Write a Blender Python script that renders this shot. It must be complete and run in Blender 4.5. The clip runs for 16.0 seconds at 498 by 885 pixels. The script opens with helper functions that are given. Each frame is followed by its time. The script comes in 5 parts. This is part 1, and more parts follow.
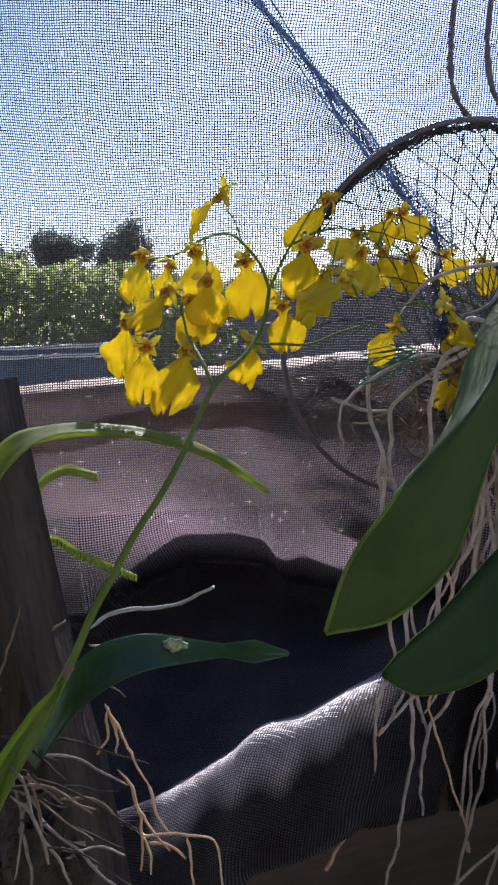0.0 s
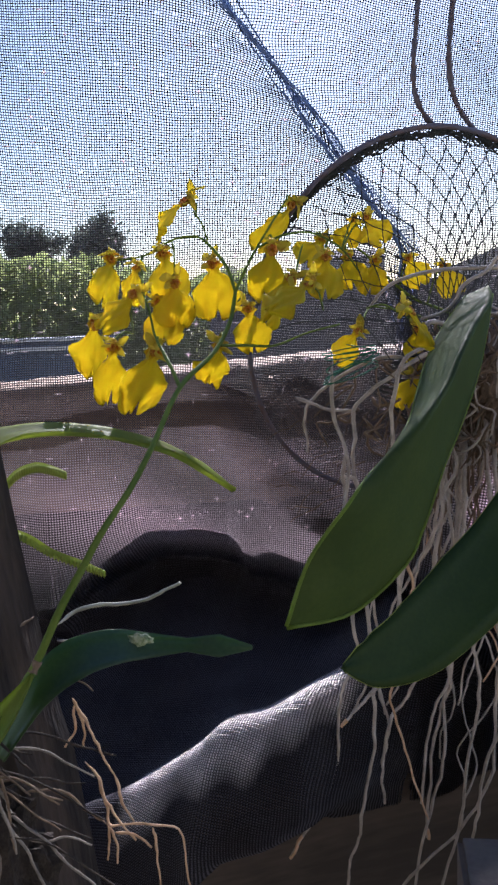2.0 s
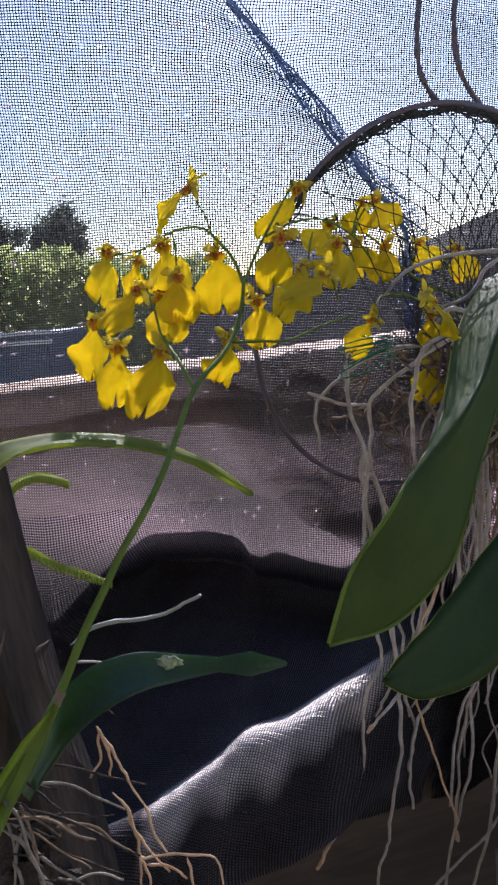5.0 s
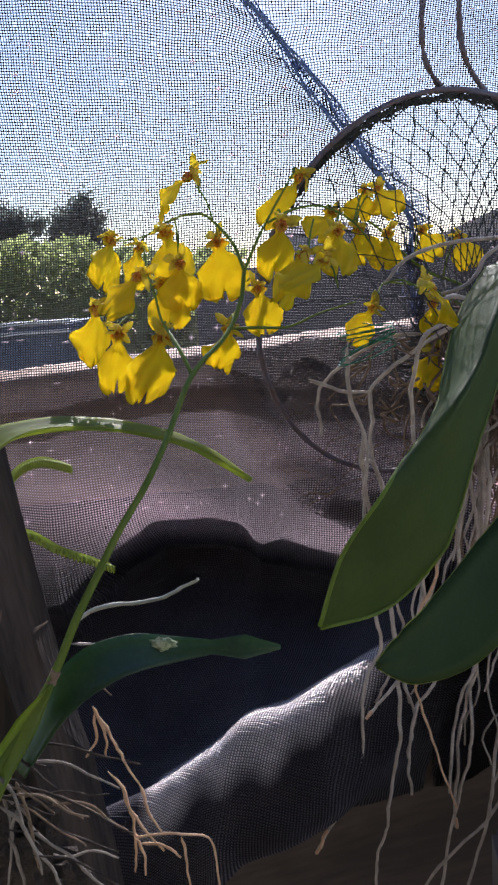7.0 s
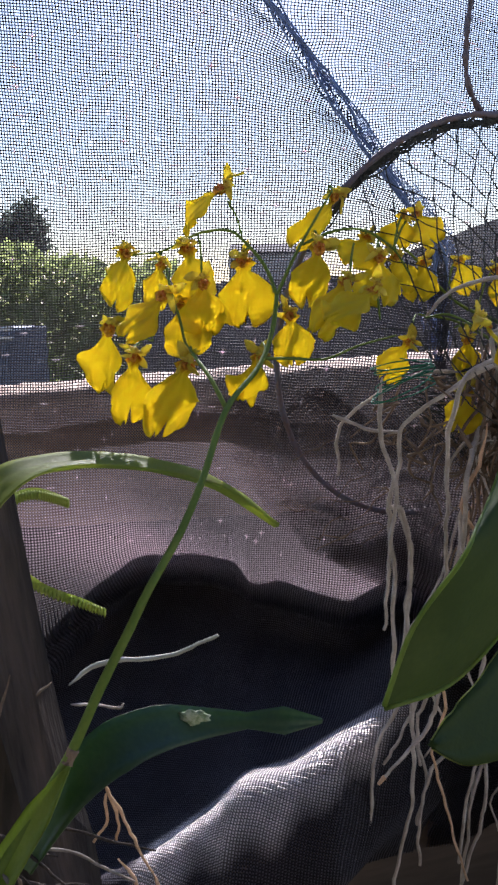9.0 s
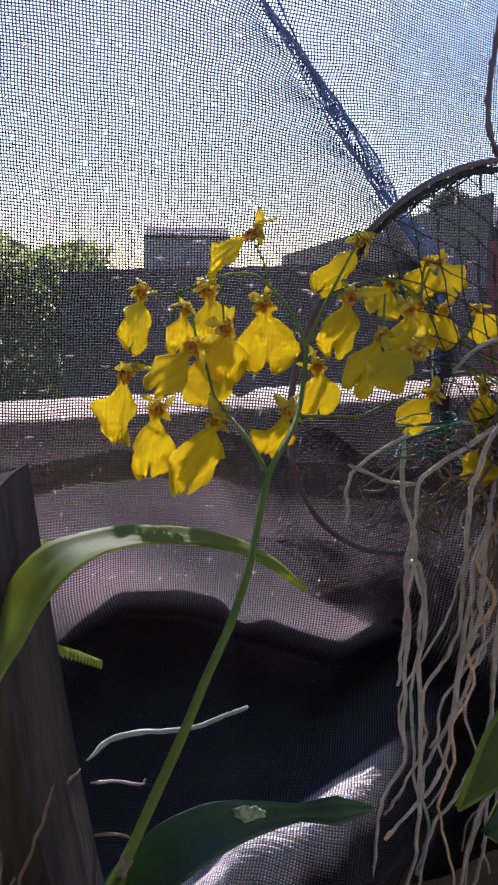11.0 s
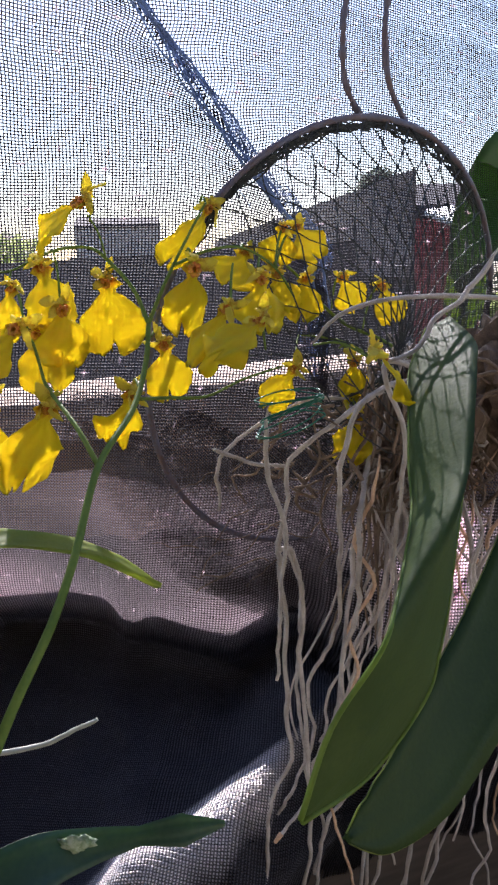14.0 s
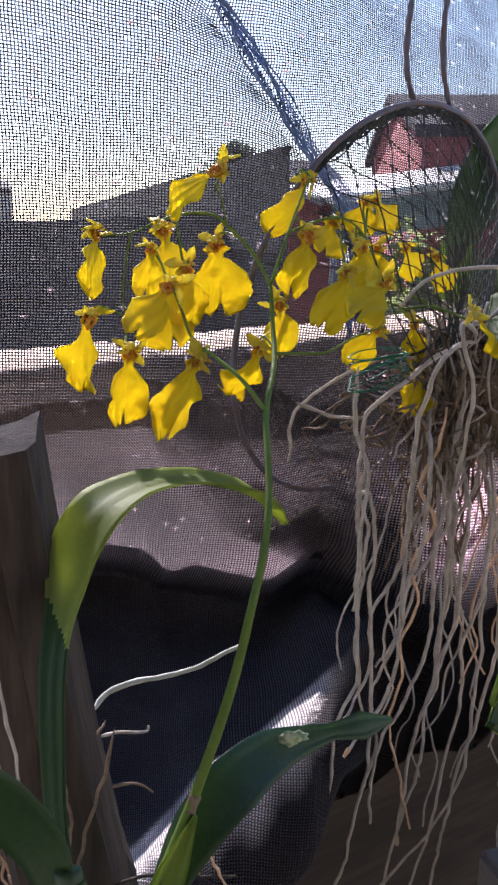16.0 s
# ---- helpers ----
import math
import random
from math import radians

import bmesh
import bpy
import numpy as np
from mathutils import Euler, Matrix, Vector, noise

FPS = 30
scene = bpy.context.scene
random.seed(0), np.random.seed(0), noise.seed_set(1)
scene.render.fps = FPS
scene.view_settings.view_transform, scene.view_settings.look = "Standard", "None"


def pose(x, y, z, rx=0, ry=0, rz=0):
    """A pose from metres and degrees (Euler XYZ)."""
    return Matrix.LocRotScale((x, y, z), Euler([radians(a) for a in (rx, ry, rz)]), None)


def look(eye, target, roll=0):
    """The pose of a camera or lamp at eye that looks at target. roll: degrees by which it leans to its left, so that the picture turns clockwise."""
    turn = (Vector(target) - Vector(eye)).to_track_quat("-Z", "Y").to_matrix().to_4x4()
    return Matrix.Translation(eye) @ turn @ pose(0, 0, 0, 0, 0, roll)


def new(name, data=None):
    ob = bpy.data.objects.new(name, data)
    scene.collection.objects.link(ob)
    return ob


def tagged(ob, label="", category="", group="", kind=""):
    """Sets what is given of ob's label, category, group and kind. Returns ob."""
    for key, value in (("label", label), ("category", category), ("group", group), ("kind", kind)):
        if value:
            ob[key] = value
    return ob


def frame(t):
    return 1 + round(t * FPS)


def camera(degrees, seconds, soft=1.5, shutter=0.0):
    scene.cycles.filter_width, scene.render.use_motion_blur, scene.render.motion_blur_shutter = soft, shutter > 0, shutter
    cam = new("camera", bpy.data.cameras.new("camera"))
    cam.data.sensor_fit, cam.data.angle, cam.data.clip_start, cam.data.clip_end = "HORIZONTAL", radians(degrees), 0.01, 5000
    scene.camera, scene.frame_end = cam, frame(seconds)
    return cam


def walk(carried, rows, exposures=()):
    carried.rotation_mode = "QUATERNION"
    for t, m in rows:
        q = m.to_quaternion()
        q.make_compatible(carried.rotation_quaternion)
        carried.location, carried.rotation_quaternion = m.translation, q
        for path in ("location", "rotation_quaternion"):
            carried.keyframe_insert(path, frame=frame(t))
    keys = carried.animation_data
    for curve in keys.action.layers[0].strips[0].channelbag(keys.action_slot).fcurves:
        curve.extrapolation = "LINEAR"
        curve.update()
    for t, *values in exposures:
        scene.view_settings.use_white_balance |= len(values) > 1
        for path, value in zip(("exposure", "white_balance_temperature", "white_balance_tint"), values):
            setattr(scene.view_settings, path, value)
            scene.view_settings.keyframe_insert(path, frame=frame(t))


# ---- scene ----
cam = camera(31.9, 16.0, soft=2.5)
PATH = [
    (0, (0.342, 0.19, 1.803), (-0.092, 2.119, 1.499), -2.8),
    (0.5, (0.336, 0.186, 1.803), (-0.089, 2.115, 1.49), -2.7),
    (1, (0.336, 0.186, 1.804), (-0.046, 2.122, 1.483), -2.4),
    (1.5, (0.337, 0.183, 1.807), (0.021, 2.132, 1.491), -2.2),
    (2, (0.349, 0.179, 1.808), (-0.023, 2.118, 1.488), -2.4),
    (2.5, (0.339, 0.19, 1.8), (-0.107, 2.108, 1.451), -3.0),
    (3, (0.336, 0.195, 1.801), (-0.117, 2.109, 1.439), -3.8),
    (3.5, (0.34, 0.206, 1.805), (-0.077, 2.13, 1.456), -4.2),
    (4, (0.331, 0.211, 1.808), (-0.035, 2.147, 1.461), -4.5),
    (4.5, (0.315, 0.209, 1.812), (0.007, 2.154, 1.462), -4.4),
    (6.8, (0.322, 0.199, 1.817), (0.005, 2.136, 1.433), -4.2),
    (7, (0.327, 0.204, 1.811), (-0.021, 2.138, 1.438), -4.2),
    (7.5, (0.327, 0.209, 1.809), (-0.007, 2.149, 1.452), -4.2),
    (8, (0.311, 0.22, 1.799), (0.05, 2.175, 1.47), -3.2),
    (8.5, (0.287, 0.232, 1.803), (0.052, 2.191, 1.475), -1.9),
    (8.7, (0.277, 0.24, 1.809), (0.051, 2.199, 1.475), -1.6),
    (10.8, (0.208, 0.274, 1.853), (0.212, 2.24, 1.485), 0.8),
    (11, (0.197, 0.277, 1.855), (0.197, 2.241, 1.477), 0.9),
    (11.5, (0.174, 0.267, 1.836), (0.178, 2.23, 1.451), 1.3),
    (12, (0.157, 0.264, 1.81), (0.142, 2.22, 1.393), 1.7),
    (12.5, (0.167, 0.272, 1.821), (0.164, 2.228, 1.404), 1.5),
    (13, (0.192, 0.288, 1.845), (0.213, 2.241, 1.416), 0.5),
    (13.5, (0.219, 0.304, 1.853), (0.286, 2.253, 1.408), 0.1),
    (14, (0.25, 0.313, 1.846), (0.378, 2.267, 1.438), -1.4),
    (14.5, (0.213, 0.303, 1.862), (0.454, 2.243, 1.44), -0.4),
    (15, (0.17, 0.296, 1.862), (0.502, 2.223, 1.442), 0.7),
    (15.5, (0.13, 0.292, 1.854), (0.529, 2.203, 1.42), 0.9),
    (16, (0.099, 0.285, 1.845), (0.551, 2.176, 1.375), 0.4),
]
walk(cam, [(t, look(eye, target, roll)) for t, eye, target, roll in PATH],
     [(0, 2.08, 5900, 20), (8.7, 2.12, 6050, 20), (10.8, 1.98, 5950, 24), (12.5, 1.68, 5850, 26), (13.5, 2.04, 5950, 21), (14.3, 2.54, 6250, 21), (16, 2.42, 6200, 22)])

# ---- world, sun, exposure ----
SUN_EL, SUN_AZ = 35.4, -3.0          # the sun stands beyond the cloth
SUN_WAY = Vector((math.sin(radians(SUN_AZ)) * math.cos(radians(SUN_EL)),
                  math.cos(radians(SUN_AZ)) * math.cos(radians(SUN_EL)), math.sin(radians(SUN_EL))))
world = bpy.data.worlds.new("sky")
scene.world = world
world.use_nodes = True
sky = world.node_tree.nodes.new("ShaderNodeTexSky")
sky.sky_type = "NISHITA"
sky.sun_disc = False
sky.sun_elevation, sky.sun_rotation = radians(SUN_EL), radians(SUN_AZ)
sky.dust_density, sky.air_density, sky.ozone_density = 0.3, 1.0, 1.5
world.node_tree.links.new(sky.outputs[0], world.node_tree.nodes["Background"].inputs[0])
world.node_tree.nodes["Background"].inputs[1].default_value = 0.064
sun = new("sun", bpy.data.lights.new("sun", "SUN"))
sun.data.energy, sun.data.angle, sun.data.color = 5.0, radians(0.5), (1.0, 0.95, 0.90)
sun.matrix_world = look(SUN_WAY * 20, (0, 0, 0))

# ---- materials ----
def material(name, colour, colour2=None, rough=0.6, scale=40.0, bump=0.0, fine=None, metal=0.0, translucent=0.0,
             stretch=(1, 1, 1), spec=0.5, trans_colour=None, low=0.35, high=0.65):
    """A surface with colour varied at two scales, roughness varied with it, fine relief and, for thin things, light let through."""
    m = bpy.data.materials.new(name)
    m.use_nodes = True
    n, l = m.node_tree.nodes, m.node_tree.links
    p = n["Principled BSDF"]
    tc = n.new("ShaderNodeTexCoord")
    mp = n.new("ShaderNodeMapping")
    mp.inputs["Scale"].default_value = stretch
    l.new(tc.outputs["Object"], mp.inputs[0])
    big, small = n.new("ShaderNodeTexNoise"), n.new("ShaderNodeTexNoise")
    big.inputs["Scale"].default_value, small.inputs["Scale"].default_value = scale, fine or scale * 9
    big.inputs["Detail"].default_value = small.inputs["Detail"].default_value = 6
    for t in (big, small):
        l.new(mp.outputs[0], t.inputs["Vector"])
    add = n.new("ShaderNodeMath")
    add.operation = "MULTIPLY_ADD"
    l.new(small.outputs[0], add.inputs[0])
    add.inputs[1].default_value = 0.5
    l.new(big.outputs[0], add.inputs[2])
    info = n.new("ShaderNodeObjectInfo")
    vary = n.new("ShaderNodeMath")
    vary.operation = "MULTIPLY_ADD"
    l.new(info.outputs["Random"], vary.inputs[0])
    vary.inputs[1].default_value = 0.055
    l.new(add.outputs[0], vary.inputs[2])
    ramp = n.new("ShaderNodeValToRGB")
    ramp.color_ramp.elements[0].position, ramp.color_ramp.elements[1].position = low + 0.25, high + 0.3
    ramp.color_ramp.elements[0].color = (*colour, 1)
    ramp.color_ramp.elements[1].color = (*(colour2 or [c * 0.7 for c in colour]), 1)
    l.new(vary.outputs[0], ramp.inputs[0])
    l.new(ramp.outputs[0], p.inputs["Base Color"])
    rr = n.new("ShaderNodeMapRange")
    rr.inputs[3].default_value, rr.inputs[4].default_value = max(0.05, rough - 0.12), min(1, rough + 0.12)
    l.new(small.outputs[0], rr.inputs[0])
    l.new(rr.outputs[0], p.inputs["Roughness"])
    p.inputs["Metallic"].default_value = metal
    p.inputs["Specular IOR Level"].default_value = spec
    if bump:
        b = n.new("ShaderNodeBump")
        b.inputs["Strength"].default_value, b.inputs["Distance"].default_value = bump, 0.002
        l.new(small.outputs[0], b.inputs["Height"])
        l.new(b.outputs[0], p.inputs["Normal"])
    if translucent:
        t, mix = n.new("ShaderNodeBsdfTranslucent"), n.new("ShaderNodeMixShader")
        tint = n.new("ShaderNodeMix")
        tint.data_type, tint.blend_type = "RGBA", "MULTIPLY"
        tint.inputs[0].default_value = 1
        l.new(ramp.outputs[0], tint.inputs[6])
        tint.inputs[7].default_value = (*(trans_colour or (1, 1, 1)), 1)
        l.new(tint.outputs[2], t.inputs["Color"])
        mix.inputs[0].default_value = translucent
        l.new(p.outputs[0], mix.inputs[1])
        l.new(t.outputs[0], mix.inputs[2])
        l.new(mix.outputs[0], n["Material Output"].inputs[0])
    return m


def lip_material():
    """Yellow petal, with red-brown at the crest where the lip narrows."""
    m = material("lip_yellow", (0.84, 0.75, 0.014), (0.82, 0.68, 0.014), rough=0.5, scale=120, bump=0.25, fine=900, translucent=0.66,
                 trans_colour=(1.05, 1.0, 2.2))
    n, l = m.node_tree.nodes, m.node_tree.links
    ramp = [x for x in n if x.type == "VALTORGB"][0]
    tc = [x for x in n if x.type == "TEX_COORD"][0]
    ln = n.new("ShaderNodeVectorMath")
    ln.operation = "LENGTH"
    l.new(tc.outputs["Object"], ln.inputs[0])
    noise_t = n.new("ShaderNodeTexNoise")
    noise_t.inputs["Scale"].default_value = 700
    l.new(tc.outputs["Object"], noise_t.inputs["Vector"])
    far = n.new("ShaderNodeMath")
    far.operation = "MULTIPLY_ADD"
    l.new(noise_t.outputs[0], far.inputs[0])
    far.inputs[1].default_value = 0.007
    l.new(ln.outputs["Value"], far.inputs[2])
    mr = n.new("ShaderNodeMapRange")
    mr.inputs[1].default_value, mr.inputs[2].default_value = 0.0050, 0.0092
    l.new(far.outputs[0], mr.inputs[0])
    mix = n.new("ShaderNodeMix")
    mix.data_type = "RGBA"
    l.new(mr.outputs[0], mix.inputs[0])
    mix.inputs[6].default_value = (0.50, 0.10, 0.010, 1)
    l.new(ramp.outputs[0], mix.inputs[7])
    for link in list(ramp.outputs[0].links):
        if link.to_node != mix:
            l.new(mix.outputs[2], link.to_socket)
    return m


LIP = lip_material()
SEPAL = material("sepal_barred", (0.84, 0.74, 0.12), (0.56, 0.32, 0.05), rough=0.5, scale=220, bump=0.2, translucent=0.65, low=0.5, high=0.68)
CREST = material("crest_red", (0.46, 0.09, 0.015), (0.75, 0.45, 0.03), rough=0.5, scale=350, translucent=0.15)
STEM = material("stem_green", (0.13, 0.205, 0.035), (0.19, 0.26, 0.048), spec=0.25, rough=0.6, scale=60, bump=0.1, translucent=0.25)
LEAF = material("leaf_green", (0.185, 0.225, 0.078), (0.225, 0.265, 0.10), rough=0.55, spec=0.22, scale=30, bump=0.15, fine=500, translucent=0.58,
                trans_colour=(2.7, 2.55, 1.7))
SHOOT = material("young_shoot_green", (0.26, 0.40, 0.05), (0.36, 0.50, 0.08), rough=0.45, scale=60, bump=0.2, fine=500, translucent=0.68, trans_colour=(2.1, 1.8, 2.0))
SHEATH = material("sheath_green", (0.24, 0.34, 0.04), (0.31, 0.40, 0.06), rough=0.45, scale=90, bump=0.3, fine=700, translucent=0.5, stretch=(1, 1, 0.3))
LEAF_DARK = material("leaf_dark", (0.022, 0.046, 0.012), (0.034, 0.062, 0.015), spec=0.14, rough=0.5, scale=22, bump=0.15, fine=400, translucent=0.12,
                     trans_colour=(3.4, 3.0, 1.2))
LEAF_MID = material("leaf_mid_green", (0.048, 0.080, 0.022), (0.068, 0.102, 0.030), spec=0.15, rough=0.62, scale=22, bump=0.15, fine=400, translucent=0.20,
                    trans_colour=(3.0, 2.6, 1.2))
LEAF_BLUE = material("leaf_blue_green", (0.026, 0.060, 0.030), (0.040, 0.082, 0.040), spec=0.5, rough=0.42, scale=22, bump=0.15, fine=400, translucent=0.3,
                     trans_colour=(5.0, 4.6, 1.4))
MARGIN = material("leaf_margin", (0.20, 0.30, 0.05), (0.28, 0.38, 0.07), rough=0.5, scale=60, translucent=0.6)
SCAR = material("leaf_scar", (0.44, 0.50, 0.36), (0.16, 0.24, 0.11), rough=0.7, scale=420)
ROOT = material("root_grey", (0.60, 0.535, 0.48), (0.37, 0.315, 0.27), rough=0.75, scale=110, bump=0.5, fine=1200)
ROOT_TIP = material("root_tip_brown", (0.76, 0.52, 0.35), (0.52, 0.32, 0.19), rough=0.65, scale=150, bump=0.3)
# root_grey darkened: shade at the post's foot put into the colour
SHADED_ROOT = material("shaded_root", (0.34, 0.30, 0.26), (0.17, 0.14, 0.12), rough=0.8, scale=110, bump=0.5, fine=1200)
DARK_FIBRE = material("dark_matted_fibre", (0.060, 0.045, 0.036), (0.025, 0.019, 0.016), rough=0.95, scale=160, bump=1.0, fine=700)
FIBRE = material("dry_fibre", (0.25, 0.175, 0.12), (0.13, 0.09, 0.06), rough=0.85, scale=140, bump=0.4)
WOOD = material("weathered_post", (0.076, 0.053, 0.041), (0.014, 0.010, 0.009), rough=0.85, scale=26, bump=0.8, fine=240, stretch=(1, 1, 0.12))
FENCE_WOOD = material("fence_timber", (0.60, 0.45, 0.36), (0.27, 0.18, 0.135), rough=0.85, scale=30, bump=0.8, fine=160, stretch=(0.3, 1, 1))
FAR_BOARD = material("grey_palings", (0.105, 0.095, 0.098), (0.07, 0.063, 0.066), rough=0.85, scale=12, bump=0.4, fine=150)
DARK_BOARD = material("dark_boards", (0.055, 0.047, 0.042), (0.03, 0.026, 0.024), rough=0.8, scale=12, bump=0.5, fine=150)
BENCH_WOOD = material("bench_timber", (0.105, 0.078, 0.063), (0.05, 0.039, 0.033), rough=0.85, scale=14, bump=0.6, fine=160, stretch=(0.15, 1, 1))
PAVER = material("grey_concrete", (0.15, 0.125, 0.108), (0.10, 0.082, 0.072), rough=0.9, scale=20, bump=0.4, fine=200)
MESH = material("black_shade_mesh", (0.100, 0.094, 0.104), (0.074, 0.069, 0.077), rough=0.7, scale=60, translucent=0.66, spec=0.15,
                trans_colour=(1.45, 1.40, 1.52))
# MESH copied darker for the doubled fold, its shade put into the colour
SHADED_MESH = material("shaded_doubled_mesh", (0.082, 0.077, 0.090), (0.060, 0.056, 0.066), rough=0.9, scale=30, spec=0.10, translucent=0.08)
for cloth_ in (MESH, SHADED_MESH):      # sun glints painted pale at thread crossings; painted sunlit patches and lint paler still
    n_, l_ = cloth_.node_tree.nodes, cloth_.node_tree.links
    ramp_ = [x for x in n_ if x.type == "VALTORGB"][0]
    sun_lint_, mix_ = n_.new("ShaderNodeAttribute"), n_.new("ShaderNodeMix")
    sun_lint_.attribute_name = "sun_lint"
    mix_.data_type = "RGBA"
    l_.new(sun_lint_.outputs["Fac"], mix_.inputs[0])
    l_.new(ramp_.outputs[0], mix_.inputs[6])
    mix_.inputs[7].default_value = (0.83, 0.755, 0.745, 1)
    # colour swings along each thread to paint the sun's glint at every crossing
    ride_, turn_, wave_, even_ = n_.new("ShaderNodeAttribute"), n_.new("ShaderNodeMath"), n_.new("ShaderNodeMath"), n_.new("ShaderNodeMapRange")
    ride_.attribute_name = "crossing"
    turn_.operation, wave_.operation = "MULTIPLY", "COSINE"
    turn_.inputs[1].default_value = 2 * math.pi
    l_.new(ride_.outputs["Fac"], turn_.inputs[0])
    l_.new(turn_.outputs[0], wave_.inputs[0])
    l_.new(wave_.outputs[0], even_.inputs[0])
    even_.inputs[1].default_value, even_.inputs[2].default_value = -0.6, 1.0
    even_.inputs[3].default_value, even_.inputs[4].default_value = 0.30, 1.55
    tint_ = n_.new("ShaderNodeMix")
    tint_.data_type, tint_.blend_type = "RGBA", "MULTIPLY"
    tint_.inputs[0].default_value = 1.0
    l_.new(mix_.outputs[2], tint_.inputs[6])
    l_.new(even_.outputs[0], tint_.inputs[7])
    for link_ in list(ramp_.outputs[0].links):
        if link_.to_node != mix_:
            l_.new(tint_.outputs[2], link_.to_socket)
SEAM = material("navy_seam", (0.18, 0.27, 0.50), (0.09, 0.13, 0.25), rough=0.6, scale=90, bump=0.4)
METAL = material("rusty_painted_wire", (0.115, 0.12, 0.175), (0.13, 0.08, 0.07), rough=0.6, scale=50, bump=0.4, metal=0.1)
CORD = material("black_net_cord", (0.022, 0.024, 0.026), (0.04, 0.045, 0.04), rough=0.7, scale=200, bump=0.4)
TIE = material("green_twine", (0.015, 0.22, 0.13), (0.01, 0.14, 0.09), rough=0.5, scale=200, translucent=0.2)
END_GRAIN = material("post_end_grain", (0.045, 0.037, 0.034), (0.022, 0.018, 0.017), rough=0.95, scale=160, bump=0.8, fine=600, spec=0.1)
STRING = material("dark_string", (0.15, 0.16, 0.27), (0.10, 0.105, 0.18), rough=0.8, scale=300, bump=0.5)
MOSS = material("yellow_green_frond", (0.42, 0.52, 0.08), (0.52, 0.60, 0.14), rough=0.5, scale=200, translucent=0.5)
GROUND = material("dry_grass_ground", (0.10, 0.11, 0.045), (0.17, 0.14, 0.085), rough=0.95, scale=1.2, bump=0.5, fine=30)
HEDGE = material("hedge_leaves", (0.25, 0.31, 0.11), (0.32, 0.37, 0.15), rough=0.7, scale=2, fine=20, translucent=0.55)
CROWN = material("tree_leaves", (0.13, 0.16, 0.135), (0.17, 0.20, 0.16), rough=0.7, scale=1.2, fine=12, translucent=0.4)
BARK = material("tree_bark", (0.13, 0.10, 0.08), (0.08, 0.06, 0.05), rough=0.9, scale=8, bump=0.5)
BRICK = material("red_brick", (0.40, 0.085, 0.095), (0.32, 0.075, 0.082), rough=0.85, scale=3, bump=0.3, fine=40)
ROOF = material("grey_tile_roof", (0.055, 0.055, 0.07), (0.04, 0.04, 0.05), spec=0.1, rough=0.9, scale=2, bump=0.3, fine=30)
WHITE = material("white_paint", (0.78, 0.78, 0.76), (0.66, 0.66, 0.64), rough=0.5, scale=6, bump=0.1)
PANEL = material("grey_green_sheet", (0.22, 0.27, 0.25), (0.16, 0.20, 0.185), rough=0.55, scale=4, bump=0.1)
STEEL_BLUE = material("blue_steel_sheet", (0.10, 0.14, 0.21), (0.07, 0.10, 0.155), rough=0.45, scale=6, bump=0.1)
FAR_GREY = material("grey_cladding", (0.30, 0.30, 0.32), (0.23, 0.23, 0.25), rough=0.8, scale=2, bump=0.1)
GLASS = material("window_glass", (0.03, 0.035, 0.045), (0.02, 0.025, 0.03), rough=0.15, scale=1)
# for the unseen wall and roof panel; its tone sets the fill light
LINING = material("unseen_lining", (0.21, 0.195, 0.18), (0.16, 0.15, 0.14), rough=0.9, scale=6, bump=0.3)


# ---- building helpers ----
def part(name, mesh, mat, parent=None, label=""):
    """One mesh object, from a bmesh or a mesh, under a thing or a part."""
    if isinstance(mesh, bmesh.types.BMesh):
        data = bpy.data.meshes.new(name)
        bmesh.ops.recalc_face_normals(mesh, faces=mesh.faces)
        mesh.to_mesh(data)
        mesh.free()
    else:
        data = mesh
    if not data.materials:
        data.materials.append(mat)
    ob = new(name, data)
    if parent:
        ob.parent = parent
    return tagged(ob, label=label)


def smooth(ob):
    for f in ob.data.polygons:
        f.use_smooth = True
    return ob


def thing(name, label, category, group="", kind="", at=(0, 0, 0)):
    ob = new(name)
    ob.empty_display_size = 0.02
    ob.location = at
    return tagged(ob, label=label, category=category, group=group, kind=kind)


def spline(points, steps):
    """A Catmull-Rom curve through points, as a list of vectors."""
    p = [Vector(q) for q in points]
    p = [2 * p[0] - p[1]] + p + [2 * p[-1] - p[-2]]
    out = []
    for i in range(1, len(p) - 2):
        a, b, c, d = p[i - 1:i + 3]
        for k in range(steps):
            t = k / steps
            out.append(0.5 * (2 * b + (c - a) * t + (2 * a - 5 * b + 4 * c - d) * t * t + (3 * b - a - 3 * c + d) * t ** 3))
    return out + [p[-2].copy()]


def tube(bm, pts, radius, sides=6, wobble=0.0, cap=True):
    """A tube along pts into bm. radius: a number, or a function of 0..1 along it."""
    rings, up = [], None
    for i, c in enumerate(pts):
        c = Vector(c)
        d = (Vector(pts[min(i + 1, len(pts) - 1)]) - Vector(pts[max(i - 1, 0)])).normalized()
        if up is None:
            up = d.orthogonal().normalized()
        up = (up - d * up.dot(d)).normalized()
        side = d.cross(up)
        f = i / max(1, len(pts) - 1)
        r = radius(f) if callable(radius) else radius
        r *= 1 + wobble * noise.noise(c * 180)
        rings.append([bm.verts.new(c + r * (math.cos(a) * up + math.sin(a) * side)) for a in [2 * math.pi * k / sides for k in range(sides)]])
    for a, b in zip(rings, rings[1:]):
        for k in range(sides):
            bm.faces.new((a[k], a[(k + 1) % sides], b[(k + 1) % sides], b[k]))
    if cap and sides > 2:
        bm.faces.new(rings[0][::-1])
        bm.faces.new(rings[-1])
    return bm


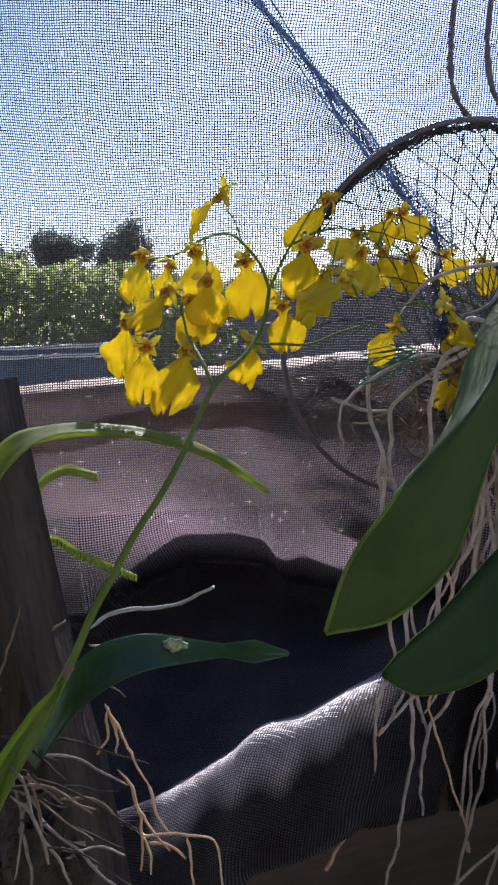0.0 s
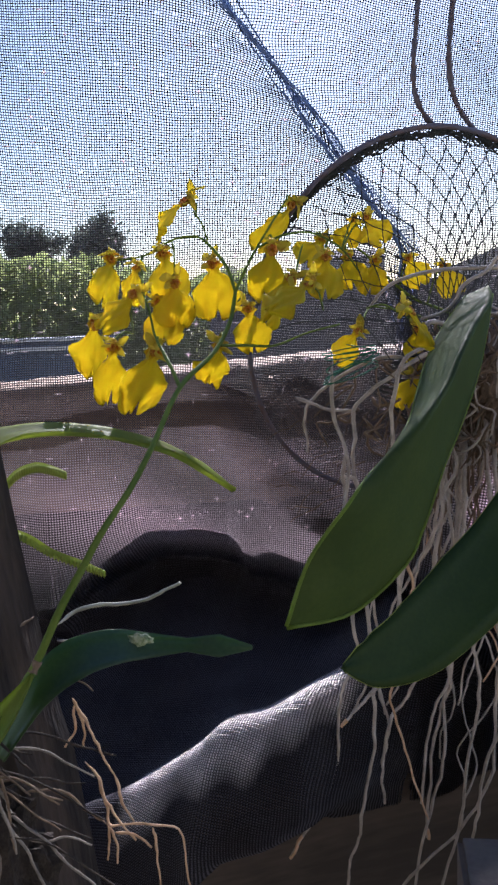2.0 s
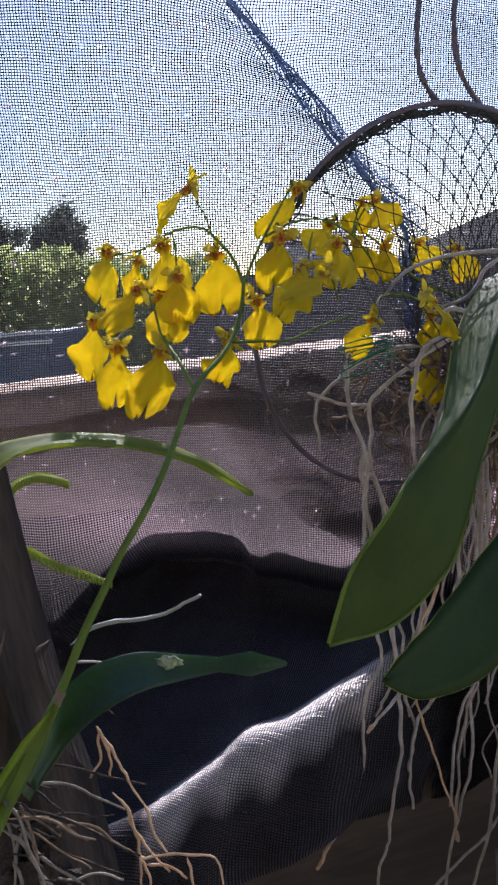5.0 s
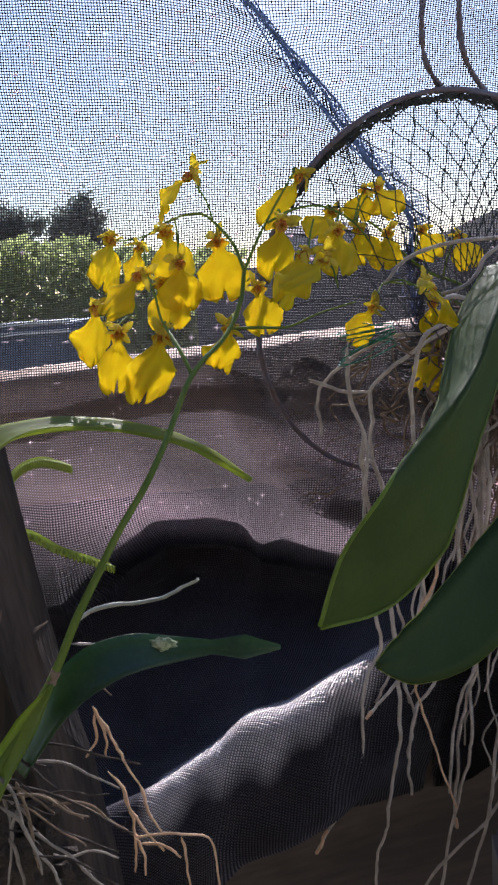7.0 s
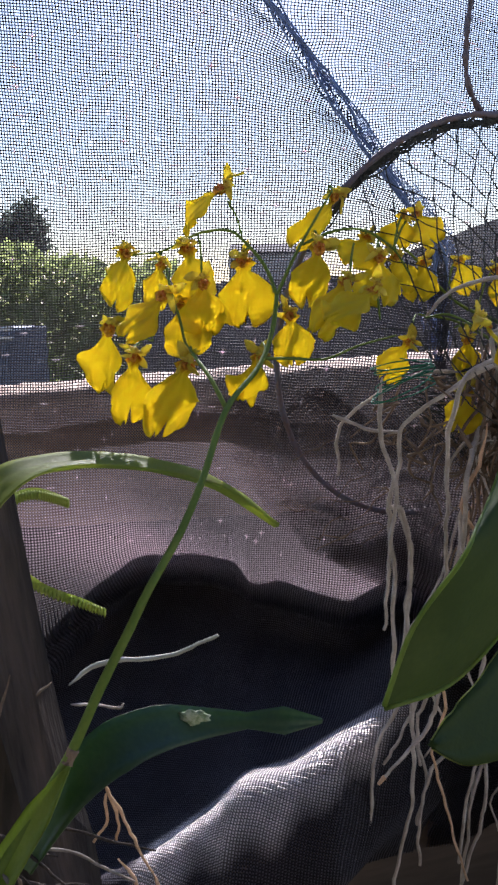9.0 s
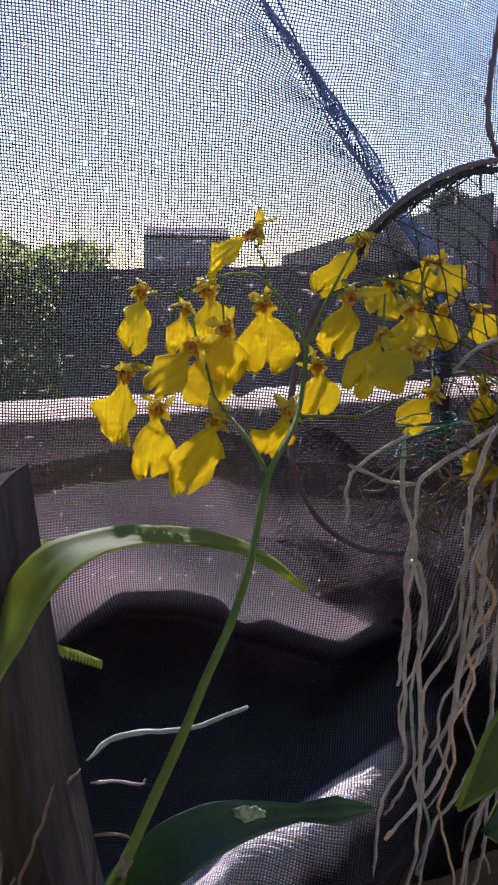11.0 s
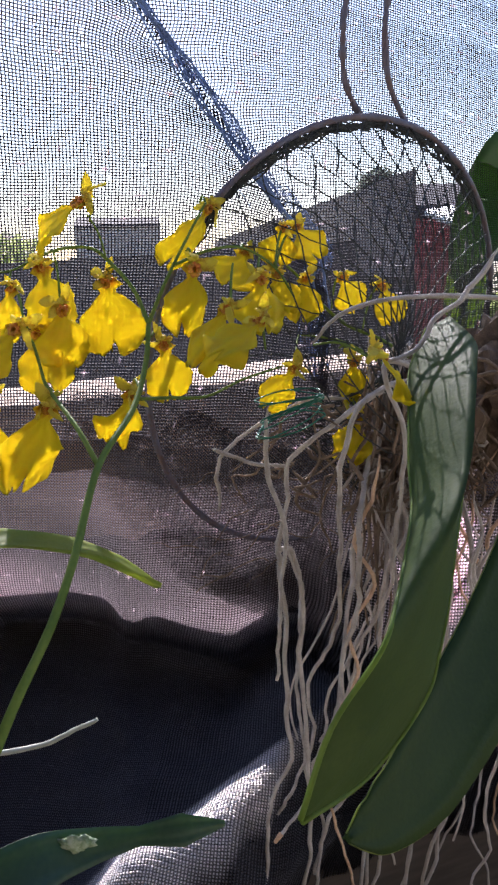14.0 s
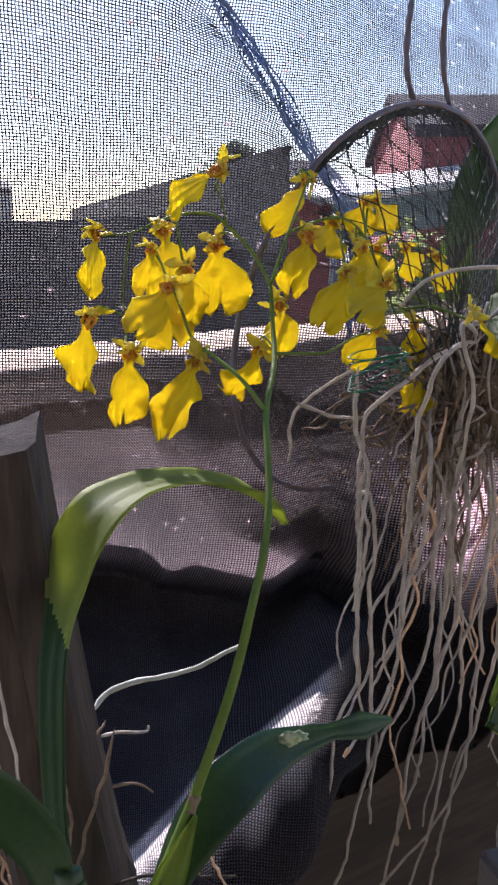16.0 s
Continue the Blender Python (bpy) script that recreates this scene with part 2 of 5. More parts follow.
def box(bm, lo, hi, bevel=0.0, rot=None):
    r = bmesh.ops.create_cube(bm, size=1.0)
    lo, hi = Vector(lo), Vector(hi)
    for v in r["verts"]:
        v.co = Vector([(lo[i] + hi[i]) / 2 + v.co[i] * (hi[i] - lo[i]) for i in range(3)])
    if bevel:
        es = list({e for v in r["verts"] for e in v.link_edges})
        bmesh.ops.bevel(bm, geom=es, offset=bevel, segments=2, affect="EDGES")
    return bm


def grid_mesh(name, X, Y, Z, closed=False):
    """A sheet from arrays of rows and columns."""
    n, m = X.shape
    co = np.stack((X, Y, Z), -1).reshape(-1, 3)
    i = np.arange(n * m).reshape(n, m)
    q = np.stack((i[:-1, :-1], i[:-1, 1:], i[1:, 1:], i[1:, :-1]), -1).reshape(-1, 4)
    return quads(name, co, q)


def quads(name, co, q):
    me = bpy.data.meshes.new(name)
    me.vertices.add(len(co))
    me.vertices.foreach_set("co", np.ascontiguousarray(co, dtype=np.float32).ravel())
    me.loops.add(len(q) * 4)
    me.loops.foreach_set("vertex_index", np.ascontiguousarray(q, dtype=np.int32).ravel())
    me.polygons.add(len(q))
    me.polygons.foreach_set("loop_start", np.arange(0, len(q) * 4, 4, dtype=np.int32))
    me.polygons.foreach_set("loop_total", np.full(len(q), 4, dtype=np.int32))
    me.polygons.foreach_set("use_smooth", np.ones(len(q), dtype=bool))
    me.update(calc_edges=True)
    return me


MARGINS = []      # the two edges of the last leaf built


def blade(points, widths, normal, fold=0.15, steps=6, thick=0.0006, across=6, wave=0.0):
    """A leaf along points, with half-widths, its upper side towards normal (a vector or one a point), folded along the midrib."""
    pts = spline(points, steps)
    bm = bmesh.new()
    n = len(pts)
    ws = np.interp(np.linspace(0, 1, n), np.linspace(0, 1, len(widths)), widths)
    normals = normal if isinstance(normal, list) else [normal] * 2
    rows = []
    for i, c in enumerate(pts):
        f = i / (n - 1)
        k = min(int(f * (len(normals) - 1)), len(normals) - 2)
        g = f * (len(normals) - 1) - k
        up = Vector(normals[k]).lerp(Vector(normals[k + 1]), g)
        d = (pts[min(i + 1, n - 1)] - pts[max(i - 1, 0)]).normalized()
        side = d.cross(up).normalized()
        up = side.cross(d).normalized()
        top, low = [], []
        for j in range(across + 1):
            u = 2 * j / across - 1
            h = (fold(f) if callable(fold) else fold) * ws[i] * (abs(u) ** 1.5) + wave * ws[i] * math.sin(9 * f * math.pi + 2 * u) * abs(u)
            q = c + side * (u * ws[i]) + up * h
            t = thick * (1 + 2.5 * (1 - abs(u)) ** 4)
            top.append(bm.verts.new(q + up * t))
            low.append(bm.verts.new(q - up * t))
        rows.append((top, low))
    MARGINS[:] = [[(r[0][j].co + r[1][j].co) / 2 for r in rows] for j in (0, -1)]
    for (a, b), (c, d) in zip(rows, rows[1:]):
        for j in range(across):
            bm.faces.new((a[j], a[j + 1], c[j + 1], c[j]))
            bm.faces.new((b[j + 1], b[j], d[j], d[j + 1]))
        bm.faces.new((a[0], c[0], d[0], b[0]))
        bm.faces.new((c[-1], a[-1], b[-1], d[-1]))
    bm.faces.new([*rows[0][0][::-1], *rows[0][1]])
    bm.faces.new([*rows[-1][0], *rows[-1][1][::-1]])
    return bm


# ---- ground and the far yard ----
bm = bmesh.new()
bmesh.ops.create_grid(bm, x_segments=60, y_segments=60, size=1)
for v in bm.verts:
    v.co = Vector((v.co.x * abs(v.co.x) * 600, v.co.y * abs(v.co.y) * 600, 0))
    if v.co.length > 3:
        v.co.z = 0.05 * noise.noise(v.co * 0.4)
ground = part("ground", bm, GROUND)
tagged(ground, "dry patchy lawn with bare brown earth", "ground", kind="structure")

# near fence whose sunlit top plank shows through the cloth and whose shadow falls on it
FENCE_Y, FENCE_Z, FENCE_RISE, FENCE_DEEP = 1.17, 1.715, 0.07, 0.09
fence = thing("garden_fence", "weathered brown timber fence with a sunlit rail behind the cloth", "fence", at=(0, FENCE_Y, 0))


def fence_top(x):
    """Height of the plank's near top edge, with a chipped notch."""
    chip = 0.010 * math.exp(-((x - 0.188) / 0.007) ** 2)
    return FENCE_Z + FENCE_RISE * x + 0.0022 * noise.noise((x * 14, 3, 0)) + 0.0012 * noise.noise((x * 60, 1, 0)) - chip


nx = 240
xs = np.linspace(-2.2, 2.4, nx)
prof = [(0.0, -0.15), (0.0, -0.004), (0.004, 0.0), (FENCE_DEEP * 0.5, 0.001), (FENCE_DEEP - 0.004, 0.0), (FENCE_DEEP, -0.004), (FENCE_DEEP, -0.15), (0.0, -0.15)]
X = np.array([[x] * len(prof) for x in xs])
Y = np.array([[FENCE_Y + p[0] for p in prof] for x in xs])
Z = np.array([[fence_top(x) + p[1] for p in prof] for x in xs])
plank = part("top_plank", grid_mesh("top_plank", X, Y - FENCE_Y, Z), FENCE_WOOD, fence, "pinkish weathered plank")
for f in plank.data.polygons:
    f.use_smooth = False
x = -2.2
random.seed(4)
while x < 2.35:
    w = random.uniform(0.13, 0.16)
    bm = box(bmesh.new(), (x - 0.01, 0.05 + 0.026 * (len(fence.children) % 2), 0.0), (x + w, 0.075 + 0.026 * (len(fence.children) % 2), FENCE_Z + FENCE_RISE * x - 0.04), 0.002)
    part("board", bm, DARK_BOARD, fence)
    x += w


# sunlit rail carried on brackets in front of the boards, close behind the cloth
def rail_z(x):
    return 1.735 + 0.06 * x + 0.0012 * noise.noise((x * 22, 9, 0)) + 0.0008 * noise.noise((x * 75, 4, 0))


RAIL_DEEP = 0.036
prof = [(0.0, -0.009), (-0.001, -0.003), (0.003, 0.0), (RAIL_DEEP * 0.3, 0.0008), (RAIL_DEEP * 0.45, -0.0012), (RAIL_DEEP * 0.7, 0.0006), (RAIL_DEEP - 0.003, 0.0), (RAIL_DEEP, -0.004), (RAIL_DEEP, -0.009), (0.0, -0.009)]
xs = np.linspace(-2.0, 2.2, 420)
X = np.array([[x] * len(prof) for x in xs])
Y = np.array([[0.957 + 0.10 * x + p[0] + 0.0012 * noise.noise((x * 40, p[0] * 90, 2)) - FENCE_Y for p in prof] for x in xs])
Z = np.array([[rail_z(x) + p[1] + 0.22 * p[0] + 0.0006 * noise.noise((x * 130, p[0] * 200, 6)) for p in prof] for x in xs])
part("top_rail", grid_mesh("top_rail", X, Y, Z), FENCE_WOOD, fence, "pinkish weathered rail, lit by the sun")
for x in (-1.5, 1.9):
    y0 = 0.957 + 0.10 * x - FENCE_Y
    part("bracket", box(bmesh.new(), (x - 0.02, y0, rail_z(x) - 0.055), (x + 0.02, 0.06, rail_z(x) - 0.012), 0.003), DARK_BOARD, fence)


def leaf_cloud(n, centre, size, leaf, seed, shape=None):
    """Many small leaves in lumps round a centre: quads with an uneven outline and gaps."""
    rng = np.random.default_rng(seed)
    lumps = rng.normal(size=(26, 3))
    lumps /= np.linalg.norm(lumps, axis=1)[:, None]
    lumps *= rng.uniform(0.35, 0.95, (26, 1))
    k = rng.integers(0, 26, n)
    p = lumps[k] + rng.normal(size=(n, 3)) * 0.17
    p = p * np.array(size) + np.array(centre)
    a, b = rng.normal(size=(n, 3)), rng.normal(size=(n, 3))
    a /= np.linalg.norm(a, axis=1)[:, None]
    b -= a * (a * b).sum(1)[:, None]
    b /= np.linalg.norm(b, axis=1)[:, None]
    s = leaf * rng.uniform(0.6, 1.3, (n, 1))
    co = np.stack((p - a * s, p + b * s * 0.45, p + a * s, p - b * s * 0.45), 1).reshape(-1, 3)
    return quads("leaves", co, np.arange(4 * n).reshape(n, 4))


def tree(at, height, crown, seed, label):
    t = thing("tree", label, "tree", "far trees", at=at)
    r = random.Random(seed)
    bm = tube(bmesh.new(), spline([(0, 0, 0), (0.1, 0.05, height * 0.3), (0.0, 0.1, height * 0.6), (0.1, 0, height * 0.85)], 4), lambda f: 0.16 * (1 - 0.75 * f), 8)
    smooth(part("trunk", bm, BARK, t))
    for k in range(5):
        a = r.uniform(0, 6.28)
        z0 = height * r.uniform(0.4, 0.7)
        bm = tube(bmesh.new(), spline([(0.03, 0.06, z0), (0.4 * crown * math.cos(a), 0.4 * crown * math.sin(a), z0 + 0.18 * height), (0.7 * crown * math.cos(a), 0.7 * crown * math.sin(a), z0 + 0.28 * height)], 4), lambda f: 0.06 * (1 - 0.7 * f), 6)
        smooth(part("limb", bm, BARK, t))
    part("crown", leaf_cloud(9000, (0, 0, height * 0.72), (crown, crown, height * 0.24), 0.13, seed), CROWN, t, "dark green uneven leafy crown")
    return t


tree((-14.3, 40, 0), 6.4, 1.35, 1, "dark rounded tree beyond the hedge")
tree((-18.4, 42, 0), 6.3, 1.5, 2, "dark rounded tree beyond the hedge")
tree((-22.5, 44, 0), 5.9, 1.6, 3, "dark rounded tree beyond the hedge")
tree((8.3, 38, 0), 5.7, 1.3, 4, "dark leafy tree behind the long fence")

rng = np.random.default_rng(8)
n = 30000
p = np.stack((rng.uniform(-14, -1.75, n), rng.uniform(11.5, 13.0, n), rng.uniform(0, 1, n)), 1)
p[:, 2] *= np.minimum(2.16 + 0.14 * (-2.2 - p[:, 0]), 2.75) + 0.06 * np.sin(p[:, 0] * 2.7) + 0.06 * np.sin(p[:, 0] * 7.1 + p[:, 1] * 3)
a, b = rng.normal(size=(n, 3)), rng.normal(size=(n, 3))
a /= np.linalg.norm(a, axis=1)[:, None]
b /= np.linalg.norm(b, axis=1)[:, None]
s = rng.uniform(0.06, 0.14, (n, 1))
hedge = part("hedge", quads("hedge", np.stack((p - a * s, p + b * s * 0.5, p + a * s, p - b * s * 0.5), 1).reshape(-1, 3), np.arange(4 * n).reshape(n, 4)), HEDGE)
tagged(hedge, "long sunlit green leafy hedge", "hedge", kind="stuff")

# long dark fence that runs away from the right
far_fence = thing("paling_fence", "long dark timber paling fence running off into the yard", "fence", at=(0, 0, 0))
one = box(bmesh.new(), (0, -0.01, 0), (0.1455, 0.01, 2.42), 0.003)
one_mesh = bpy.data.meshes.new("paling")
one.to_mesh(one_mesh)
one.free()
one_mesh.materials.append(FAR_BOARD)
for A, B, low, dip in ((Vector((1.80, 6.3, 0)), Vector((1.10, 26.0, 0)), 0.0, 0.0), (Vector((1.72, 8.0, 0)), Vector((-1.42, 8.1, 0)), 0.42, 0.14)):
    along = (B - A).normalized()
    turned = Euler((0, 0, math.atan2(along.y, along.x))).to_matrix().to_4x4()
    d = 0.0
    while d < (B - A).length:
        q = part("paling", one_mesh, FAR_BOARD, far_fence)
        q.matrix_local = Matrix.Translation(A + along * d + Vector((0, 0, 0.015 * noise.noise((d, low, 0)) - low - dip * d / (B - A).length))) @ turned
        d += 0.146
    for z in (0.5, 1.7):
        q = part("rail", box(bmesh.new(), (0, 0.012, z - low), ((B - A).length, 0.06, z + 0.09 - low), 0.004), FAR_BOARD, far_fence)
        q.matrix_local = Matrix.Translation(A) @ turned


def house(name, at, turn, size, eaves, ridge, wall_mat, label, o=0.35, windows=2):
    """A gabled house: walls, roof with overhang, fascia, windows with frames. Ridge along local x; gable ends at both."""
    h = thing(name, label, "house", at=at)
    h.rotation_euler = (0, 0, radians(turn))
    L, W = size
    bm = bmesh.new()
    v = [bm.verts.new(q) for q in [(0, 0, 0), (L, 0, 0), (L, W, 0), (0, W, 0), (0, 0, eaves), (L, 0, eaves), (L, W, eaves), (0, W, eaves), (0, W / 2, ridge), (L, W / 2, ridge)]]
    for f in ((0, 1, 5, 4), (2, 3, 7, 6), (0, 4, 8, 7, 3), (1, 2, 6, 9, 5), (0, 3, 2, 1)):
        bm.faces.new([v[i] for i in f])
    part("wall", bm, wall_mat, h)
    for sgn in (0, 1):
        y0, y1 = (-o, W / 2) if sgn == 0 else (W + o, W / 2)
        ze = eaves - (ridge - eaves) * o / (W / 2)
        bm = bmesh.new()
        q = [(-o, y0, ze), (L + o, y0, ze), (L + o, y1, ridge), (-o, y1, ridge)]
        lo = [bm.verts.new(c) for c in q]
        hi = [bm.verts.new((c[0], c[1], c[2] + 0.12)) for c in q]
        for f in (lo, hi[::-1], (lo[0], hi[0], hi[1], lo[1]), (lo[1], hi[1], hi[2], lo[2]), (lo[2], hi[2], hi[3], lo[3]), (lo[3], hi[3], hi[0], lo[0])):
            bm.faces.new(f)
        part("roof", bm, ROOF, h)
        part("gutter", box(bmesh.new(), (-o, y0 - 0.06, ze - 0.06), (L + o, y0 + 0.04, ze + 0.1), 0.01), ROOF, h, "grey gutter")
    for k in range(windows):
        x0 = L * (0.2 + 0.45 * k)
        w = part("window", box(bmesh.new(), (x0, -0.03, 0.9), (x0 + 1.4, 0.05, 2.0), 0.01), WHITE, h, "white window frame")
        part("pane", box(bmesh.new(), (x0 + 0.07, -0.036, 0.97), (x0 + 1.33, 0.0, 1.93)), GLASS, w, "dark glass pane")
    return h


house("brick_house", (5.85, 13.2, 0), -14, (9.0, 6.0), 3.35, 4.18, BRICK, "red brick gabled house with a grey tile roof", 0.15)
# separate block added to stand in for the brick house's side wall
house("brick_side_block", (3.40, 13.0, 0), -5, (1.1, 2.6), 2.46, 2.84, BRICK, "low red brick block added for the brick house's side wall", 0.04, 0)
house("grey_house", (-5.3, 46.0, 0), 4, (4.3, 6.0), 3.7, 4.2, FAR_GREY, "low grey house far beyond the yard", 0.03)

# low steel bed seen through the cloth, and a carport beside the brick house
bed = thing("raised_garden_bed", "dark blue steel raised garden bed with white rails", "garden bed", at=(-1.95, 6.0, 0))
part("side", box(bmesh.new(), (-3.2, 0.0, 0), (0, 0.8, 1.59), 0.01), STEEL_BLUE, bed)
for z in (1.585, 1.52):
    part("rail", box(bmesh.new(), (-3.23, -0.03, z), (0.03, 0.02, z + 0.028), 0.004), WHITE, bed, "white steel rail")
carport = thing("carport", "low white sloping carport roof beside the brick house", "carport", at=(3.6, 11.2, 0))
q = part("roof", box(bmesh.new(), (0, 0, 0), (4.2, 1.4, 0.10), 0.02), WHITE, carport)
q.matrix_local = pose(0, 0, 2.17, 9, -7.4, 0)
q = part("side_panel", box(bmesh.new(), (0.15, 0.03, -0.46), (4.1, 0.06, -0.002), 0.006), PANEL, carport, "grey-green sheet hung under the roof edge")
q.matrix_local = pose(0, 0, 2.17, 0, -7.4, 0)
for x in (0.25, 2.1, 4.0):
    part("post", box(bmesh.new(), (x - 0.05, 0.05, 0), (x + 0.05, 0.15, 2.17 + 0.13 * x), 0.008), WHITE, carport)
for k, (x, y, w, h) in enumerate(((4.4, 10.4, 0.9, 1.75), (5.6, 10.3, 1.2, 1.75), (3.3, 8.6, 0.6, 1.3))):
    t = thing("bush", "bright green garden bush by the carport", "bush", "bushes", at=(x, y, 0))
    part("leaves", leaf_cloud(1800, (0, 0, h * 0.55), (w * 0.7, w * 0.6, h * 0.5), 0.09, 20 + k), HEDGE, t)
    smooth(part("trunk", tube(bmesh.new(), [(0, 0, 0), (0.03, 0, h * 0.3), (0, 0.02, h * 0.6)], 0.03, 6), BARK, t))

# ---- shade cloth ----
K_SUN = math.tan(radians(SUN_EL))


def shadow_z(x, y):
    """Height at which the shadow of the fence's top passes over (x, y)."""
    return FENCE_Z + FENCE_RISE * x - K_SUN * (FENCE_Y - y)


EDGE_X = [-0.40, 0.015, 0.05, 0.085, 0.14, 0.175, 0.19, 0.21, 0.24, 0.275, 0.33, 0.41, 0.50, 0.80]
EDGE_Y = [0.900, 0.912, 0.955, 0.984, 0.984, 0.975, 0.958, 0.957, 0.947, 0.935, 0.965, 0.880, 0.900, 0.96]
FOLD_X = [-0.40, 0.00, 0.12, 0.15, 0.18, 0.198, 0.23, 0.28, 0.33, 0.42, 0.80]
FOLD_Y = [0.76, 0.745, 0.780, 0.794, 0.811, 0.826, 0.832, 0.856, 0.885, 0.93, 0.95]


def seam_x(z):
    return np.minimum(0.293 + 0.70 * (1.922 - z), 0.345)


def cloth_profile(x):
    """The cloth's section at x: (y, z) from the top down, through the stops of a sagging double belly."""
    e, f = np.interp(x, EDGE_X, EDGE_Y), np.interp(x, FOLD_X, FOLD_Y)
    flat = np.clip((x - 0.265) / 0.05, 0, 1)
    ext = 1 - 0.75 * flat
    ze, zf = shadow_z(x, e), shadow_z(x, f)
    return [(0.955, 2.60), (0.948, 2.05), (0.945, 1.90), (0.925 + 0.015 * math.sin(x * 9), 1.755), ((e + 0.93) / 2 - 0.006, (ze + 1.755) / 2), (e, ze), (e + 0.035, ze - 0.06),
            (f + 0.022, zf - 0.011), (f - 0.028 * ext, zf - 0.003 - 0.02 * flat), (f - 0.052 * ext, zf - 0.020 - 0.03 * flat), (f - 0.068 * ext, zf - 0.048 - 0.03 * flat), (f - 0.070 * ext, zf - 0.082), (f - 0.04 * ext, zf - 0.11), (0.97, 1.28), (1.0, 0.9), (1.0, 0.02)]


def cloth_table(x0, x1, n):
    """Points of the cloth on a lattice of n columns and even arc steps; y is pushed back right of the seam."""
    cols = []
    for x in np.linspace(x0, x1, n):
        pts = spline([(0, y, z) for y, z in cloth_profile(x)], 10)
        q = np.array([(p.y, p.z) for p in pts])
        s = np.r_[0, np.cumsum(np.hypot(*np.diff(q, axis=0).T))]
        cols.append((s, q, x))
    return cols


def cloth_points(X, S, table, x0, x1):
    """Places on the cloth for arrays of x and arc length from the top."""
    n = len(table)
    smax = max(t[0][-1] for t in table)
    grid_s = np.linspace(0, smax, 1600)
    GY = np.array([np.interp(grid_s, t[0], t[1][:, 0]) for t in table])
    GZ = np.array([np.interp(grid_s, t[0], t[1][:, 1]) for t in table])
    fx = np.clip((X - x0) / (x1 - x0) * (n - 1), 0, n - 1.001)
    fs = np.clip(S / smax * 1599, 0, 1598.999)
    i, j = fx.astype(int), fs.astype(int)
    a, b = fx - i, fs - j
    mixed = lambda G: (G[i, j] * (1 - a) * (1 - b) + G[i + 1, j] * a * (1 - b) + G[i, j + 1] * (1 - a) * b + G[i + 1, j + 1] * a * b)
    Y, Z = mixed(GY), mixed(GZ)
    sx = seam_x(Z)
    beyond = np.maximum(0, X - sx) * np.clip((Z - 1.70) / 0.2, 0, 1)
    near = np.exp(-np.abs(X - sx) / 0.035) * np.clip((Z - 1.74) / 0.12, 0, 1)
    Y = Y + 0.55 * beyond + 0.012 * near
    Y = Y + 0.0022 * np.sin(X * 47 + Z * 31) * np.sin(Z * 23 - X * 17) + 0.0005 * np.sin(X * 120 + Z * 64 + 2 * np.sin(Z * 40))
    Y = Y - 0.006 * np.exp(-((X - 0.10 + (Z - 1.68) * 0.8) / 0.022) ** 2) * np.exp(-((Z - 1.66) / 0.07) ** 2)
    Z = Z - 0.012 * near
    X = X + 0.004 * near * np.sin(Z * 160) * 0.6
    return np.stack((X, Y, Z), -1)


def threads(name, lines, r, gaps=None, thick=None, sun_lint=None, step=2):
    """Round threads (three-sided) along arrays of points, joined into one mesh. lines: (k, m, 3); gaps: drop mask (k, m-1)."""
    k, m, _ = lines.shape
    d = np.gradient(lines, axis=1)
    d /= np.linalg.norm(d, axis=2)[..., None] + 1e-12
    out = np.zeros_like(lines)
    out[..., 1] = -1
    out -= d * (out * d).sum(-1)[..., None]
    out /= np.linalg.norm(out, axis=2)[..., None] + 1e-9
    side = np.cross(d, out)
    r = r if thick is None else (r * thick)[..., None]
    ring = np.stack([lines + r * (math.cos(t) * out + math.sin(t) * side) for t in (0, 2 * math.pi / 3, 4 * math.pi / 3)], 2)
    idx = np.arange(k * m * 3).reshape(k, m, 3)
    a, b = idx[:, :-1], idx[:, 1:]
    q = np.stack([np.stack((a[..., s], a[..., (s + 1) % 3], b[..., (s + 1) % 3], b[..., s]), -1) for s in range(3)], 2)
    if gaps is not None:
        q = q[~gaps]
    me = quads(name, ring.reshape(-1, 3), q.reshape(-1, 4))
    if sun_lint is not None:     # how much painted sunlight and lint the thread carries
        layer = me.attributes.new("sun_lint", "FLOAT", "POINT")
        layer.data.foreach_set("value", np.repeat(sun_lint.reshape(-1), 3).astype(np.float32))
    layer = me.attributes.new("crossing", "FLOAT", "POINT")      # counts the crossings along each thread
    layer.data.foreach_set("value", np.repeat(np.tile(np.arange(m) * step, k), 3).astype(np.float32))
    return me


